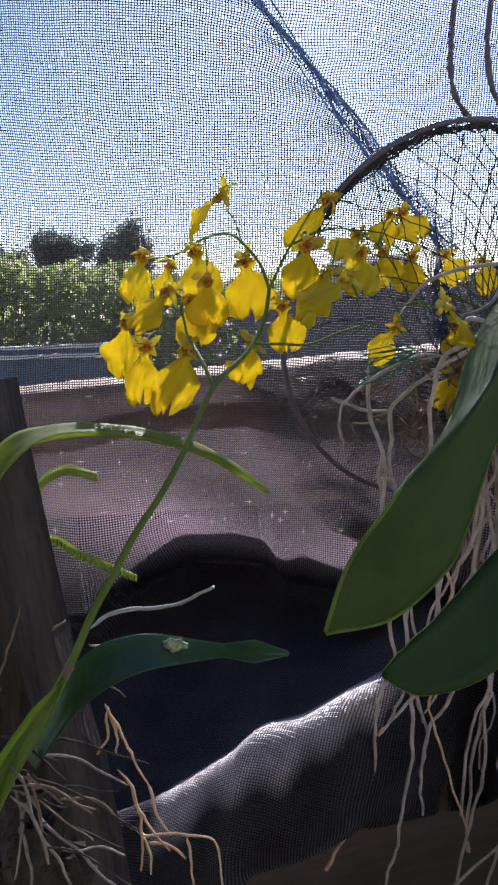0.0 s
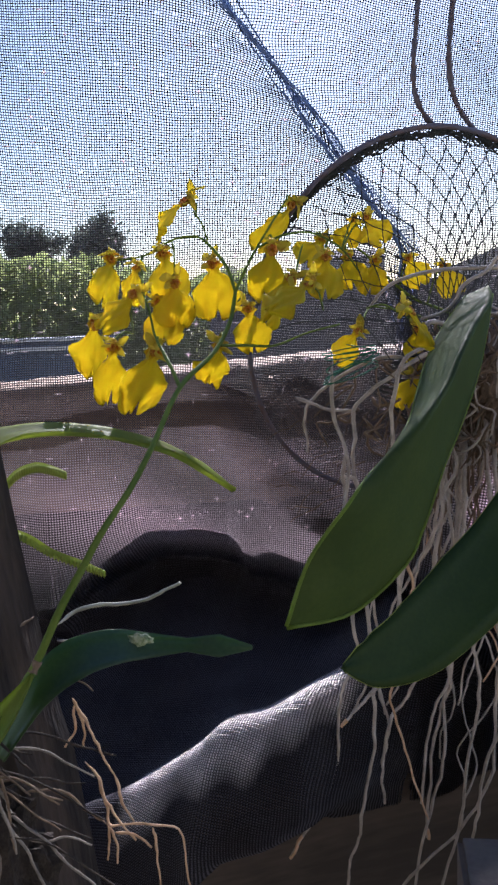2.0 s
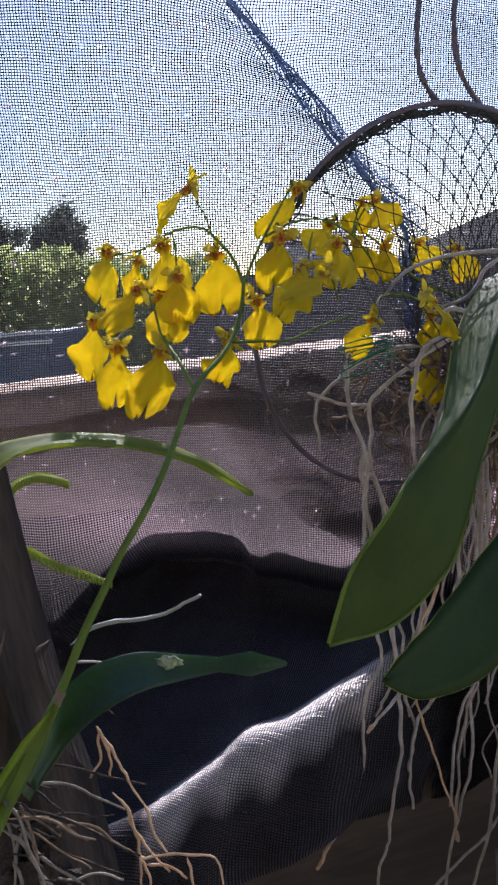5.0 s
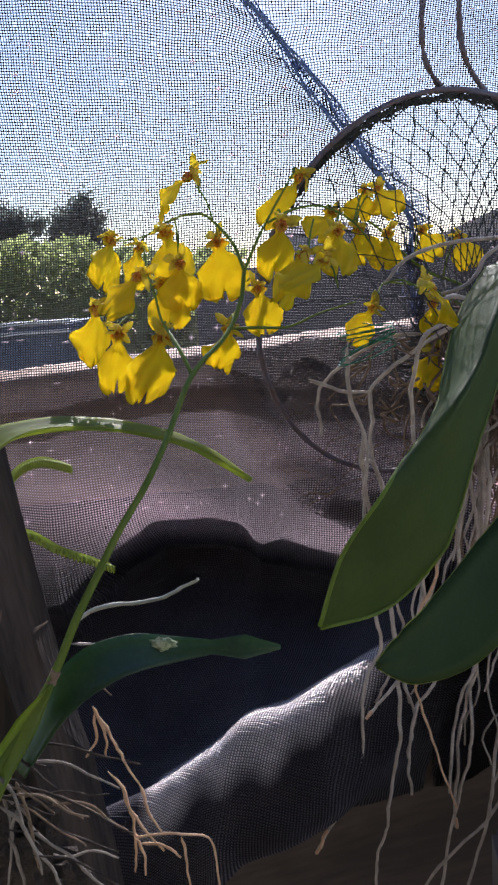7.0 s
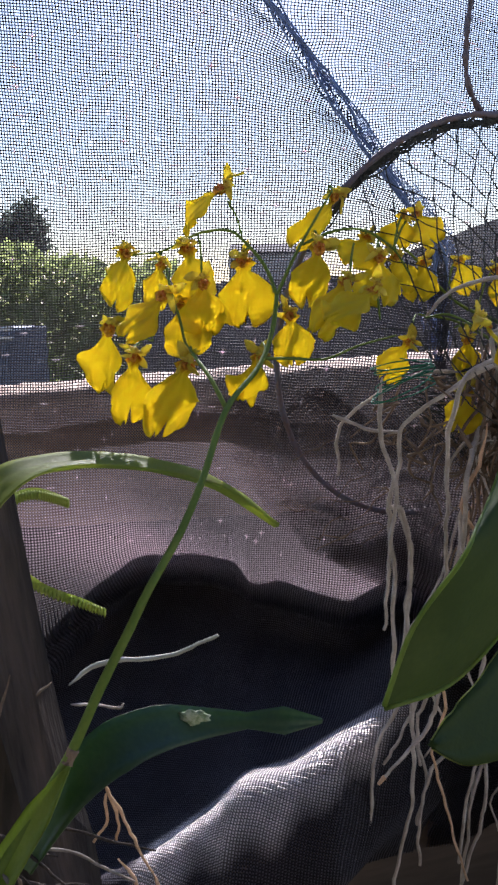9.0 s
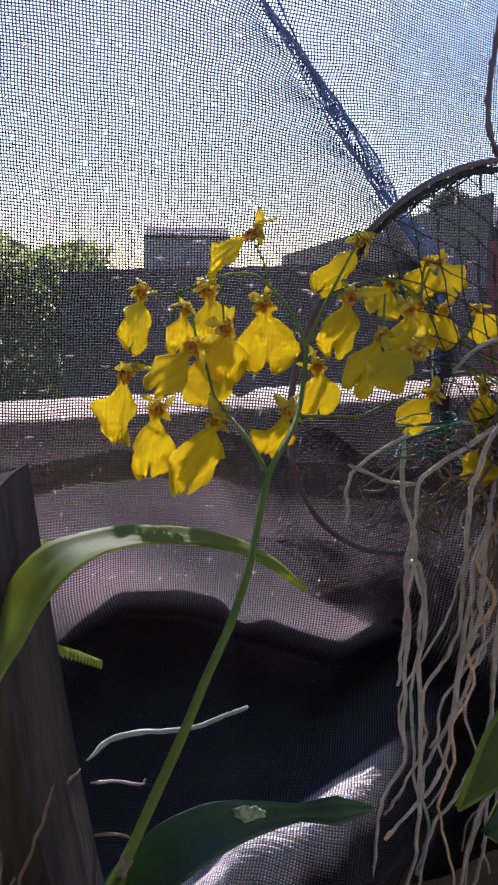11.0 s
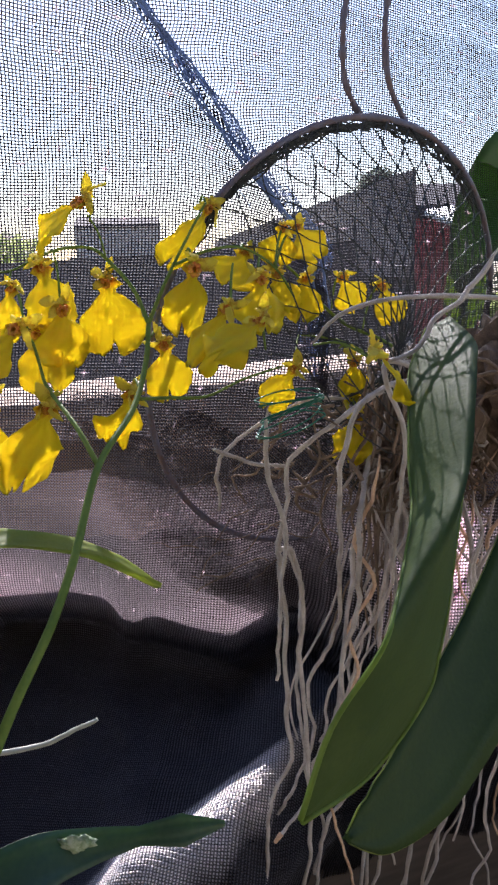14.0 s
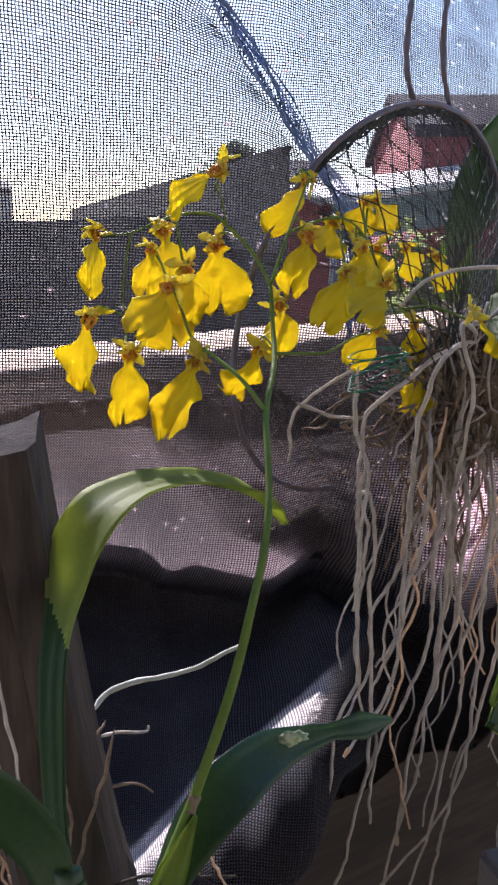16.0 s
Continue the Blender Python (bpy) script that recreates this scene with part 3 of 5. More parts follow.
def cloth_panel(name, x0, x1, s0, s1, pitch, r, right, parent, seed, mat=MESH):
    """Warp and weft of one panel, cut along the seam."""
    rng = np.random.default_rng(seed)
    tab = cloth_table(-0.40, 0.80, 160)
    nu, nv = int((x1 - x0) / pitch), int((s1 - s0) / pitch)
    U, S = np.meshgrid(np.linspace(x0, x1, nu), np.linspace(s0, s1, nv))
    # the weave is dragged askew: weft slopes at the upper left, warp fans towards the seam
    S = S + 0.0006 * np.sin(U * 90 + S * 13) + 0.16 * (U - 0.05) * np.clip((0.86 - S) / 0.35, 0, 1) + 0.004 * np.sin(S * 19 + U * 14)
    U = U + 0.0004 * np.sin(S * 110 + U * 7) - 0.14 * (S - 0.80) * np.clip((U - 0.02) / 0.25, 0, 1) + 0.003 * np.sin(S * 16 + 2)
    P = cloth_points(U, S, tab, -0.40, 0.80)
    weave = 0.35 * r * np.where((np.add.outer(np.arange(nv), np.arange(nu)) % 2) == 0, 1, -1)
    sx = seam_x(P[..., 2])
    cut = (P[..., 0] > sx + 0.004) if not right else (P[..., 0] < sx - 0.004)
    low = np.clip((1.575 - P[..., 2]) / 0.03, 0, 1)
    tuck = np.exp(-(((P[..., 0] - 0.418) / 0.030) ** 2 + ((P[..., 2] - 1.622 - 0.9 * (P[..., 0] - 0.418)) / 0.045) ** 2) ** 2)
    slack = np.clip((1.745 - P[..., 2]) / 0.09, 0, 1)
    fat = 1 + 0.05 * slack * (1 - low) + 0.36 * low + 0.6 * tuck * (1 - low)
    H = P.copy()
    H[..., 1] += weave
    V = P.copy()
    V[..., 1] -= weave
    # sunlight painted as a pale tone on the ledge of the low fold
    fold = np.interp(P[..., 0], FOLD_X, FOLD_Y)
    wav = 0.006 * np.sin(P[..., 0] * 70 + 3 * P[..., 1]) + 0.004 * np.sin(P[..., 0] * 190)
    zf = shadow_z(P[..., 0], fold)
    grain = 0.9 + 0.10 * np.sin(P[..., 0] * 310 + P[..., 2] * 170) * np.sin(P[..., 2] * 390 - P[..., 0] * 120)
    sun_lint = np.clip((P[..., 2] - zf + 0.034 - wav) / 0.018, 0, 1) * np.clip((fold + 0.008 - P[..., 1]) / 0.006, 0, 1) * np.clip((0.335 + wav - P[..., 0]) / 0.035, 0, 1) * np.clip((P[..., 0] - 0.112 + 2 * wav) / 0.03, 0, 1)
    # the tuck's sunlit patch is painted in with the ledge
    sun_lint = np.clip(sun_lint * (P[..., 2] < zf + 0.012) * grain, 0, 1) + np.clip(1.1 * tuck, 0, 1) * (0.5 + 0.5 * grain)
    belly_sun = 0.50 * slack * (1 - low) * (0.75 + 0.35 * np.sin(P[..., 0] * 23 + P[..., 2] * 41) * np.sin(P[..., 0] * 9 - P[..., 2] * 17))      # paler tone painted in for the sun on the sagging belly
    sun_lint = np.clip(sun_lint + belly_sun, 0, 1)
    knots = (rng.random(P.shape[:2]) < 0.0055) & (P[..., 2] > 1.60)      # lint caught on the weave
    sun_lint = np.clip(sun_lint + knots, 0, 1)
    fat = fat * (1 + 0.7 * knots)
    vt = V.transpose(1, 0, 2)[:, ::2]
    ct, dt = cut.T[:, ::2], sun_lint.T[:, ::2]
    H, ch, dh, fh = H[:, ::2], cut[:, ::2], sun_lint[:, ::2], fat[:, ::2]
    skip_h = (ch[:, :-1] | ch[:, 1:]) | (rng.random((nv, H.shape[1] - 1)) < 0.005)
    skip_v = (ct[:, :-1] | ct[:, 1:]) | (rng.random((nu, vt.shape[1] - 1)) < 0.003)
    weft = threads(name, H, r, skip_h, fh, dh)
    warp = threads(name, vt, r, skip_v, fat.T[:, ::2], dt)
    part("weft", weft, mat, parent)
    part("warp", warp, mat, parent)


screen = thing("shade_cloth", "black woven shade cloth hung as a sagging see-through screen", "shade cloth", kind="structure")
# arc from the top: the visible stretch is z 2.2 down to about 1.1
cloth_panel("cloth_left", -0.24, 0.42, 0.36, 1.083, 0.00225, 0.00056, False, screen, 1)
cloth_panel("cloth_fold", -0.22, 0.42, 1.080, 1.60, 0.00205, 0.00068, False, screen, 3, SHADED_MESH)
cloth_panel("cloth_right", 0.15, 0.80, 0.36, 1.75, 0.00225, 0.00050, True, screen, 2)
# a second layer gathered behind the cloth, loose at its slanting edge and tight further in
nu, nv = 150, 74
A_, B_ = np.meshgrid(np.linspace(0, 1, nu), np.linspace(0, 1, nv))
ZZ = 1.748 - 0.185 * B_ + 0.004 * np.sin(A_ * 21) + 0.012 * A_
XL = np.interp(-ZZ, [-1.76, -1.735, -1.716, -1.672, -1.642, -1.612, -1.55], [0.150, 0.160, 0.176, 0.200, 0.232, 0.275, 0.33]) + 0.003 * np.sin(ZZ * 95)
XX = XL + (0.41 - XL) * A_
YY = 0.968 + 0.006 * np.sin(XX * 75 + ZZ * 60) + 0.004 * np.sin(ZZ * 130 - XX * 40) + 0.25 * np.maximum(0, XX - 0.3)
tight = 0.45 + 0.65 * np.clip((XX - XL) / 0.05, 0, 1) ** 0.7
tight *= 1 - 0.45 * np.exp(-(((XX - 0.245) / 0.016) ** 2 + ((ZZ - 1.700) / 0.02) ** 2)) - 0.35 * np.exp(-(((XX - 0.285) / 0.012) ** 2 + ((ZZ - 1.665) / 0.02) ** 2))
BACKING = np.stack((XX, YY, ZZ), -1)
part("inner_weft", threads("inner_weft", BACKING, 0.00050, None, tight, None, 1), MESH, screen)
part("inner_warp", threads("inner_warp", BACKING.transpose(1, 0, 2).copy(), 0.00040, None, tight.T, None, 1), MESH, screen)
# gathered seam: fine crumpled strands, with loose bits of net beside them
random.seed(11)
for k in range(11):
    off = random.gauss(0, 0.0034)
    ph = random.uniform(0, 6)
    z0, z1 = (2.20, 1.76) if k < 7 else sorted((random.uniform(1.80, 2.20), random.uniform(1.80, 2.20)), reverse=True)
    pts = []
    for z in np.linspace(z0, z1, max(8, int((z0 - z1) * 130))):
        x = float(seam_x(np.array(z))) + off * (1 + 0.5 * math.sin(z * 17 + ph)) + 0.0036 * math.sin(z * 44 + ph) + 0.0034 * noise.noise((z * 70, k, 0))
        pts.append((x, 0.948 + 0.005 * math.sin(z * 50 + ph * 2) + 0.002 * noise.noise((z * 110, k, 7)), z))
    part("gathered_fold", tube(bmesh.new(), pts, lambda f: 0.00075 + 0.0006 * noise.noise((f * 30, k, 3)), 5), SEAM, screen, "dark blue gathered seam")

# puckered strip of doubled net beside the seam, torn into patches
rng = np.random.default_rng(17)
zs = np.linspace(2.26, 1.775, 330)
lines = []
for off in np.linspace(-0.020, 0.013, 22):
    wob = np.array([noise.noise((z * 24, off * 60, 1)) * 0.0035 + noise.noise((z * 80, off * 300, 5)) * 0.0012 for z in zs])
    lines.append(np.stack((seam_x(zs) + off * (0.75 + 0.45 * np.sin(zs * 21)) + wob, 0.951 + 0.35 * np.maximum(0, off) + wob * 0.6, zs), -1))
lines = np.array(lines)
patch = np.array([[noise.noise((z * 13, o * 0.16, 3)) + 0.25 * noise.noise((z * 60, o * 0.5, 8)) for z in zs] for o in range(22)])
torn = patch < 0.06 + 0.012 * np.abs(np.arange(22) - 12)[:, None]
part("puckered_net", threads("puckered_net", lines, 0.00042, torn[:, :-1]), SEAM, screen, "blue puckered net beside the seam")
cross = lines.transpose(1, 0, 2)[::2].copy()
part("puckered_net", threads("puckered_net", cross, 0.00036, torn.T[::2, :-1]), SEAM, screen, "blue puckered net beside the seam")

# plain unseen wall added behind the camera: closes the place and bounces fill light
w = part("wall_south", box(bmesh.new(), (-5.0, -2.6, 0), (5.0, -2.4, 3.4), 0.004), LINING)
tagged(w, "plain grey-brown unseen wall added behind the plants to bounce light", "wall", kind="structure")
# unseen overhead panel added to hold back skylight from the plants
w = part("ceiling", box(bmesh.new(), (-2.2, -2.4, 2.75), (2.8, 0.30, 2.79), 0.004), LINING)
tagged(w, "grey-brown unseen panel added over the plants to block skylight", "ceiling", kind="structure")

# ---- post with string ----
post = thing("timber_post", "weathered grey-brown split timber post with cracks", "post", at=(0.112, 0.62, 0))
bm = bmesh.new()
rings = []
random.seed(3)
SEC = [(-0.021, 0.002), (-0.015, -0.012), (-0.004, -0.016), (0.002, -0.0145), (0.0035, -0.0165), (0.018, -0.012), (0.0205, -0.004), (0.0235, 0.022), (0.0245, 0.044), (0.016, 0.050), (-0.014, 0.050), (-0.021, 0.03)]
for i in range(60):
    f = i / 59
    z = 1.768 * (1 - f)
    cx = -0.040 + 0.112 * (1.77 - z)
    ring = []
    for j, (sx_, sy_) in enumerate(SEC):
        q = Vector((sx_ + cx, sy_ + 0.02 * (1.77 - z), z + (0.004 * noise.noise((sx_ * 90, sy_ * 90, 5)) + 0.28 * (sx_ - 0.02)) * (i < 1)))
        g = noise.noise((sx_ * 70, sy_ * 70, z * 5)) * 0.0028 + noise.noise((sx_ * 300, sy_ * 300, z * 14)) * 0.0014
        q.x += g * (1 if sx_ > 0 else -1)
        q.y -= abs(g)
        if sx_ > 0:      # the foot swells into a rough stump
            q.x += float(np.interp(-z, [-1.66, -1.612, -1.567, -1.526, -1.40, -1.0], [0, 0.002, 0.005, 0.008, 0.009, 0.009])) * (1 + 0.35 * noise.noise((sy_ * 60, z * 40, 2)))
        ring.append(bm.verts.new(q))
    rings.append(ring)
for a, b in zip(rings, rings[1:]):
    for j in range(len(SEC)):
        bm.faces.new((a[j], a[(j + 1) % len(SEC)], b[(j + 1) % len(SEC)], b[j]))
bm.faces.new(rings[0][::-1])
bm.faces.new(rings[-1])
shaft = part("shaft", bm, WOOD, post)
shaft.data.materials.append(END_GRAIN)
for f in shaft.data.polygons:
    if len(f.vertices) == len(SEC):
        f.material_index = 1
string = thing("hanging_string", "dark knotted string hanging above the post", "string", at=(0.068, 0.625, 1.86))
o = Vector((0.068, 0.625, 1.86))
for pts, r in (([(0.061, 0.622, 2.9), (0.062, 0.622, 2.2), (0.0625, 0.622, 1.905), (0.0635, 0.622, 1.875), (0.068, 0.622, 1.861)], 0.0015),
               ([(0.076, 0.624, 2.9), (0.076, 0.624, 2.2), (0.0755, 0.624, 1.905), (0.075, 0.624, 1.878), (0.069, 0.624, 1.861)], 0.0015),
               ([(0.066, 0.622, 1.860), (0.067, 0.622, 1.835), (0.070, 0.622, 1.80), (0.073, 0.622, 1.772)], 0.0009),
               ([(0.069, 0.622, 1.860), (0.0735, 0.621, 1.857), (0.0765, 0.621, 1.848), (0.077, 0.621, 1.842)], 0.0008)):
    smooth(part("cord", tube(bmesh.new(), [q - o for q in spline(pts, 6)], r, 6, 0.3), STRING, string))
bm = bmesh.new()
bmesh.ops.create_icosphere(bm, subdivisions=2, radius=0.0032)
for v in bm.verts:
    v.co = Vector((v.co.x * 1.4, v.co.y, v.co.z)) * (1 + 0.2 * noise.noise(v.co * 900))
smooth(part("knot", bm, STRING, string))

# ---- the main orchid on the post ----
orchid = thing("orchid_plant", "yellow flowering orchid with an arching spray, tied to the post", "orchid", at=(0.11, 0.60, 1.55))
OB = Vector((0.11, 0.60, 1.55))


def stalk(name, pts, r0, r1, parent, base, mat=STEM, label="", steps=7, sides=8, wobble=0.05):
    bm = tube(bmesh.new(), [q - base for q in spline(pts, steps)], lambda f: r0 + (r1 - r0) * f, sides, wobble)
    return smooth(part(name, bm, mat, parent, label))


stalk("stem", [(0.108, 0.552, 1.535), (0.116, 0.560, 1.565), (0.128, 0.572, 1.588), (0.147, 0.588, 1.617), (0.162, 0.597, 1.649), (0.172, 0.608, 1.669), (0.180, 0.620, 1.686),
               (0.191, 0.640, 1.706), (0.199, 0.662, 1.727), (0.207, 0.700, 1.757), (0.221, 0.738, 1.776), (0.227, 0.765, 1.795), (0.229, 0.778, 1.815)], 0.0027, 0.0013, orchid, OB, label="green flower stem")
stalk("branch", [(0.229, 0.778, 1.815), (0.221, 0.789, 1.833), (0.207, 0.797, 1.849), (0.198, 0.801, 1.855), (0.183, 0.805, 1.855), (0.169, 0.810, 1.851), (0.153, 0.813, 1.844), (0.130, 0.815, 1.842)], 0.0012, 0.0006, orchid, OB)
stalk("branch", [(0.207, 0.700, 1.757), (0.197, 0.713, 1.772), (0.186, 0.732, 1.782), (0.178, 0.748, 1.789), (0.173, 0.756, 1.805), (0.169, 0.757, 1.815)], 0.0013, 0.0006, orchid, OB)
stalk("branch", [(0.223, 0.745, 1.780), (0.240, 0.752, 1.779), (0.258, 0.760, 1.778), (0.278, 0.770, 1.785), (0.300, 0.780, 1.790)], 0.0010, 0.0006, orchid, OB)
stalk("branch", [(0.229, 0.778, 1.815), (0.238, 0.786, 1.835), (0.247, 0.796, 1.852), (0.256, 0.806, 1.868), (0.262, 0.812, 1.878)], 0.0011, 0.0006, orchid, OB)
stalk("branch", [(0.244, 0.793, 1.845), (0.262, 0.790, 1.852), (0.281, 0.800, 1.853), (0.300, 0.815, 1.842), (0.312, 0.825, 1.825)], 0.0009, 0.0006, orchid, OB)
stalk("branch", [(0.153, 0.813, 1.844), (0.149, 0.808, 1.826), (0.146, 0.800, 1.805), (0.150, 0.790, 1.788)], 0.0007, 0.0005, orchid, OB)
stalk("branch", [(0.207, 0.797, 1.849), (0.204, 0.795, 1.862), (0.199, 0.790, 1.872)], 0.0006, 0.0005, orchid, OB)

w = Vector((0.42, 0.3, 0.9)).normalized()
q = Vector((0.149, 0.589, 1.620))
stalk("node", [q - w * 0.003, q, q + w * 0.004], 0.0030, 0.0026, orchid, OB, FIBRE, "brown papery joint", 4, 8, 0.3)
LEAF1 = [(0.099, 0.530, 1.643), (0.097, 0.550, 1.661), (0.098, 0.575, 1.690), (0.1035, 0.600, 1.707), (0.109, 0.612, 1.724), (0.121, 0.625, 1.736), (0.140, 0.645, 1.738), (0.160, 0.665, 1.734), (0.177, 0.680, 1.728), (0.199, 0.700, 1.716), (0.215, 0.720, 1.700), (0.230, 0.740, 1.683)]
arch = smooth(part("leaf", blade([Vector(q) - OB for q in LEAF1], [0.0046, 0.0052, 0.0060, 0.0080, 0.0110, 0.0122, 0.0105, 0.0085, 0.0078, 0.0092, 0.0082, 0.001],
                                 [(-0.7, -0.7, 0.05), (-0.6, -0.8, 0.1), (-0.5, -0.85, 0.25), (-0.15, -0.3, 0.95), (0.1, -0.25, 0.95), (0.2, -0.1, 0.9), (0.5, -0.2, 0.8)], 0.3, 12, across=10), LEAF, orchid, "arching strap leaf, shade painted dark on its folded stalk, pale at the bend"))
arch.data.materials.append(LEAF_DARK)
for f in arch.data.polygons:      # the thick folded stalk takes a darker material, with the post's shade painted in
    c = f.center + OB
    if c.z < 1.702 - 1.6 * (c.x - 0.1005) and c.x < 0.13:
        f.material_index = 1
LEAF2 = [(0.130, 0.580, 1.572), (0.140, 0.585, 1.590), (0.152, 0.590, 1.608), (0.168, 0.598, 1.620), (0.185, 0.610, 1.623), (0.202, 0.622, 1.620), (0.222, 0.630, 1.618), (0.239, 0.635, 1.616), (0.257, 0.642, 1.613)]
smooth(part("leaf", blade([Vector(q) - OB for q in LEAF2], [0.004, 0.0075, 0.0110, 0.0122, 0.0105, 0.0072, 0.0038, 0.0065, 0.0012],
                          [(-0.3, -0.7, 0.6), (-0.2, -0.8, 0.6), (0, -0.75, 0.65), (0.1, -0.75, 0.6), (0.0, -0.85, 0.5)], 0.25), LEAF_BLUE, orchid, "dark green pointed leaf"))
bm = bmesh.new()
bmesh.ops.create_icosphere(bm, subdivisions=3, radius=1)
for v in bm.verts:
    c = Vector((v.co.x * 0.0066, v.co.y * 0.0013, v.co.z * 0.0034))
    v.co = c * (1 + 0.7 * noise.noise(v.co * 2.3) + 0.25 * noise.noise(v.co * 6)) + Vector((0.199, 0.6175, 1.6255)) - OB
smooth(part("scar", bm, SCAR, orchid, "pale scarred patch on the leaf"))
LEAF3 = [(0.097, 0.528, 1.640), (0.090, 0.528, 1.662), (0.078, 0.520, 1.684), (0.062, 0.510, 1.700), (0.040, 0.500, 1.705)]
smooth(part("leaf", blade([Vector(q) - OB for q in LEAF3], [0.006, 0.009, 0.010, 0.009, 0.001], Vector((-0.3, -0.8, 0.4)), 0.3), LEAF_BLUE, orchid, "dark green strap leaf"))
bm = bmesh.new()
BULB_Z = np.array([1.650, 1.646, 1.638, 1.625, 1.608, 1.58, 1.555, 1.54])
BULB_R, BULB_X = [0.0040, 0.0044, 0.0062, 0.0092, 0.0130, 0.0155, 0.011, 0.003], [0.0990, 0.0992, 0.1000, 0.1030, 0.1063, 0.110, 0.112, 0.113]
rings = []
for z in np.linspace(1.650, 1.54, 30):
    w_, x_ = float(np.interp(-z, -BULB_Z, BULB_R)), float(np.interp(-z, -BULB_Z, BULB_X))
    rings.append([bm.verts.new(Vector((x_ + w_ * math.cos(a) * (1 + 0.07 * math.cos(4 * a)), 0.526 + 0.62 * w_ * math.sin(a) * (1 + 0.07 * math.cos(4 * a)), z)) - OB)
                  for a in np.linspace(0, 2 * math.pi, 24, endpoint=False)])
for a_, b_ in zip(rings, rings[1:]):
    for j in range(24):
        bm.faces.new((a_[j], b_[j], b_[(j + 1) % 24], a_[(j + 1) % 24]))
bm.faces.new(rings[0])
bm.faces.new(rings[-1][::-1])
collar = [Vector((0.0993 + 0.0047 * math.cos(a), 0.526 + 0.0031 * math.sin(a), 1.6445 + 0.0008 * math.cos(a))) - OB for a in np.linspace(0, 2 * math.pi, 25)]
smooth(part("leaf_collar", tube(bmesh.new(), collar, 0.0006, 6, 0.2, cap=False), LEAF_MID, orchid, "pale ring where the leaf joins the bulb"))
smooth(part("pseudobulb", bm, LEAF_BLUE, orchid, "ridged dark green pseudobulb"))
smooth(part("sheath", blade([Vector(q) - OB for q in [(0.106, 0.556, 1.535), (0.122, 0.566, 1.572), (0.139, 0.578, 1.600), (0.150, 0.585, 1.618)]], [0.006, 0.0075, 0.006, 0.0008], Vector((-0.2, -0.9, 0.2)), 0.7), SHEATH, orchid, "bright green sheath round the stem base"))


# ---- flowers ----
def lip_mesh(seed, length=0.030, wide=1.0):
    """A lip: a narrow eared claw, then a rounded, notched, softly waved blade."""
    r = random.Random(seed)
    V = [0, 0.05, 0.10, 0.16, 0.22, 0.28, 0.35, 0.43, 0.51, 0.59, 0.67, 0.75, 0.82, 0.88, 0.93, 0.97, 1.0]
    bm = bmesh.new()
    rows, na = [], 20
    ph, amp, curl = r.uniform(0, 6), r.uniform(0.09, 0.19), r.uniform(-0.26, 0.30)
    asym, cup, twist = r.uniform(-0.16, 0.16), r.uniform(-0.16, 0.22), r.uniform(-0.25, 0.25)
    for v in V:
        ears = 0.15 * math.exp(-((v - 0.10) / 0.06) ** 2)
        disc = 0.54 * math.sqrt(max(0.0, 1 - (abs(v - 0.63) / (0.47 if v < 0.63 else 0.40)) ** 2.4)) if v > 0.18 else 0.0
        w = max(0.09 + ears, disc * min(1.0, 0.35 + 2.2 * max(0, v - 0.18)))
        top, low = [], []
        for j in range(na + 1):
            u = 2 * j / na - 1
            au = abs(u)
            notch = 0.22 * math.exp(-((u - 1.5 * asym) / 0.16) ** 2) * max(0, v - 0.5) / 0.5
            x = u * w * wide * (1 + asym * u) * (1 + 0.050 * math.sin(15 * v + ph + 2 * u) + 0.035 * math.sin(38 * v + 3 * ph + u))
            z = -v * (1 - notch + 0.026 * math.sin(9 * u + ph) * v + 0.018 * math.sin(21 * u + 2 * ph) * v * v)
            y = -0.10 * math.sin(v * 2.2) + curl * v * v + cup * v * (u * w / 0.5) ** 2 + twist * v * u * w
            y += amp * v * au ** 2.5 * math.sin(7 * v * (1 if u > 0 else -1) * 2 + 3 * u + ph) + 0.026 * math.sin(11 * u + 9 * v + ph) * v + 0.010 * math.sin(19 * v + 5 * u + 2 * ph)
            c = Vector((x, y, z)) * length
            top.append(bm.verts.new(c + Vector((0, -0.00018, 0))))
            low.append(bm.verts.new(c + Vector((0, 0.00018, 0))))
        rows.append((top, low))
    for (a, b), (c, d) in zip(rows, rows[1:]):
        for j in range(na):
            bm.faces.new((a[j], c[j], c[j + 1], a[j + 1]))
            bm.faces.new((b[j], b[j + 1], d[j + 1], d[j]))
        bm.faces.new((a[0], b[0], d[0], c[0]))
        bm.faces.new((a[-1], c[-1], d[-1], b[-1]))
    bm.faces.new([*rows[0][0], *rows[0][1][::-1]])
    bm.faces.new([*rows[-1][0][::-1], *rows[-1][1]])
    bmesh.ops.recalc_face_normals(bm, faces=bm.faces)
    me = bpy.data.meshes.new("lip")
    bm.to_mesh(me)
    bm.free()
    me.materials.append(LIP)
    for f in me.polygons:
        f.use_smooth = True
    return me


def sepal_mesh(name, length, width, curl, mat=None):
    pts = [(0, 0, 0.001), (0, -curl * 0.3, length * 0.4), (0, curl * 0.5, length * 0.75), (0, curl, length)]
    bm = blade(pts, [0.25 * width, 0.8 * width, width, 0.7 * width, 0.12 * width], Vector((0, -1, 0)), 0.25, 4, 0.00018, 4, 0.25)
    bmesh.ops.recalc_face_normals(bm, faces=bm.faces)
    me = bpy.data.meshes.new(name)
    bm.to_mesh(me)
    bm.free()
    me.materials.append(mat or SEPAL)
    for f in me.polygons:
        f.use_smooth = True
    return me


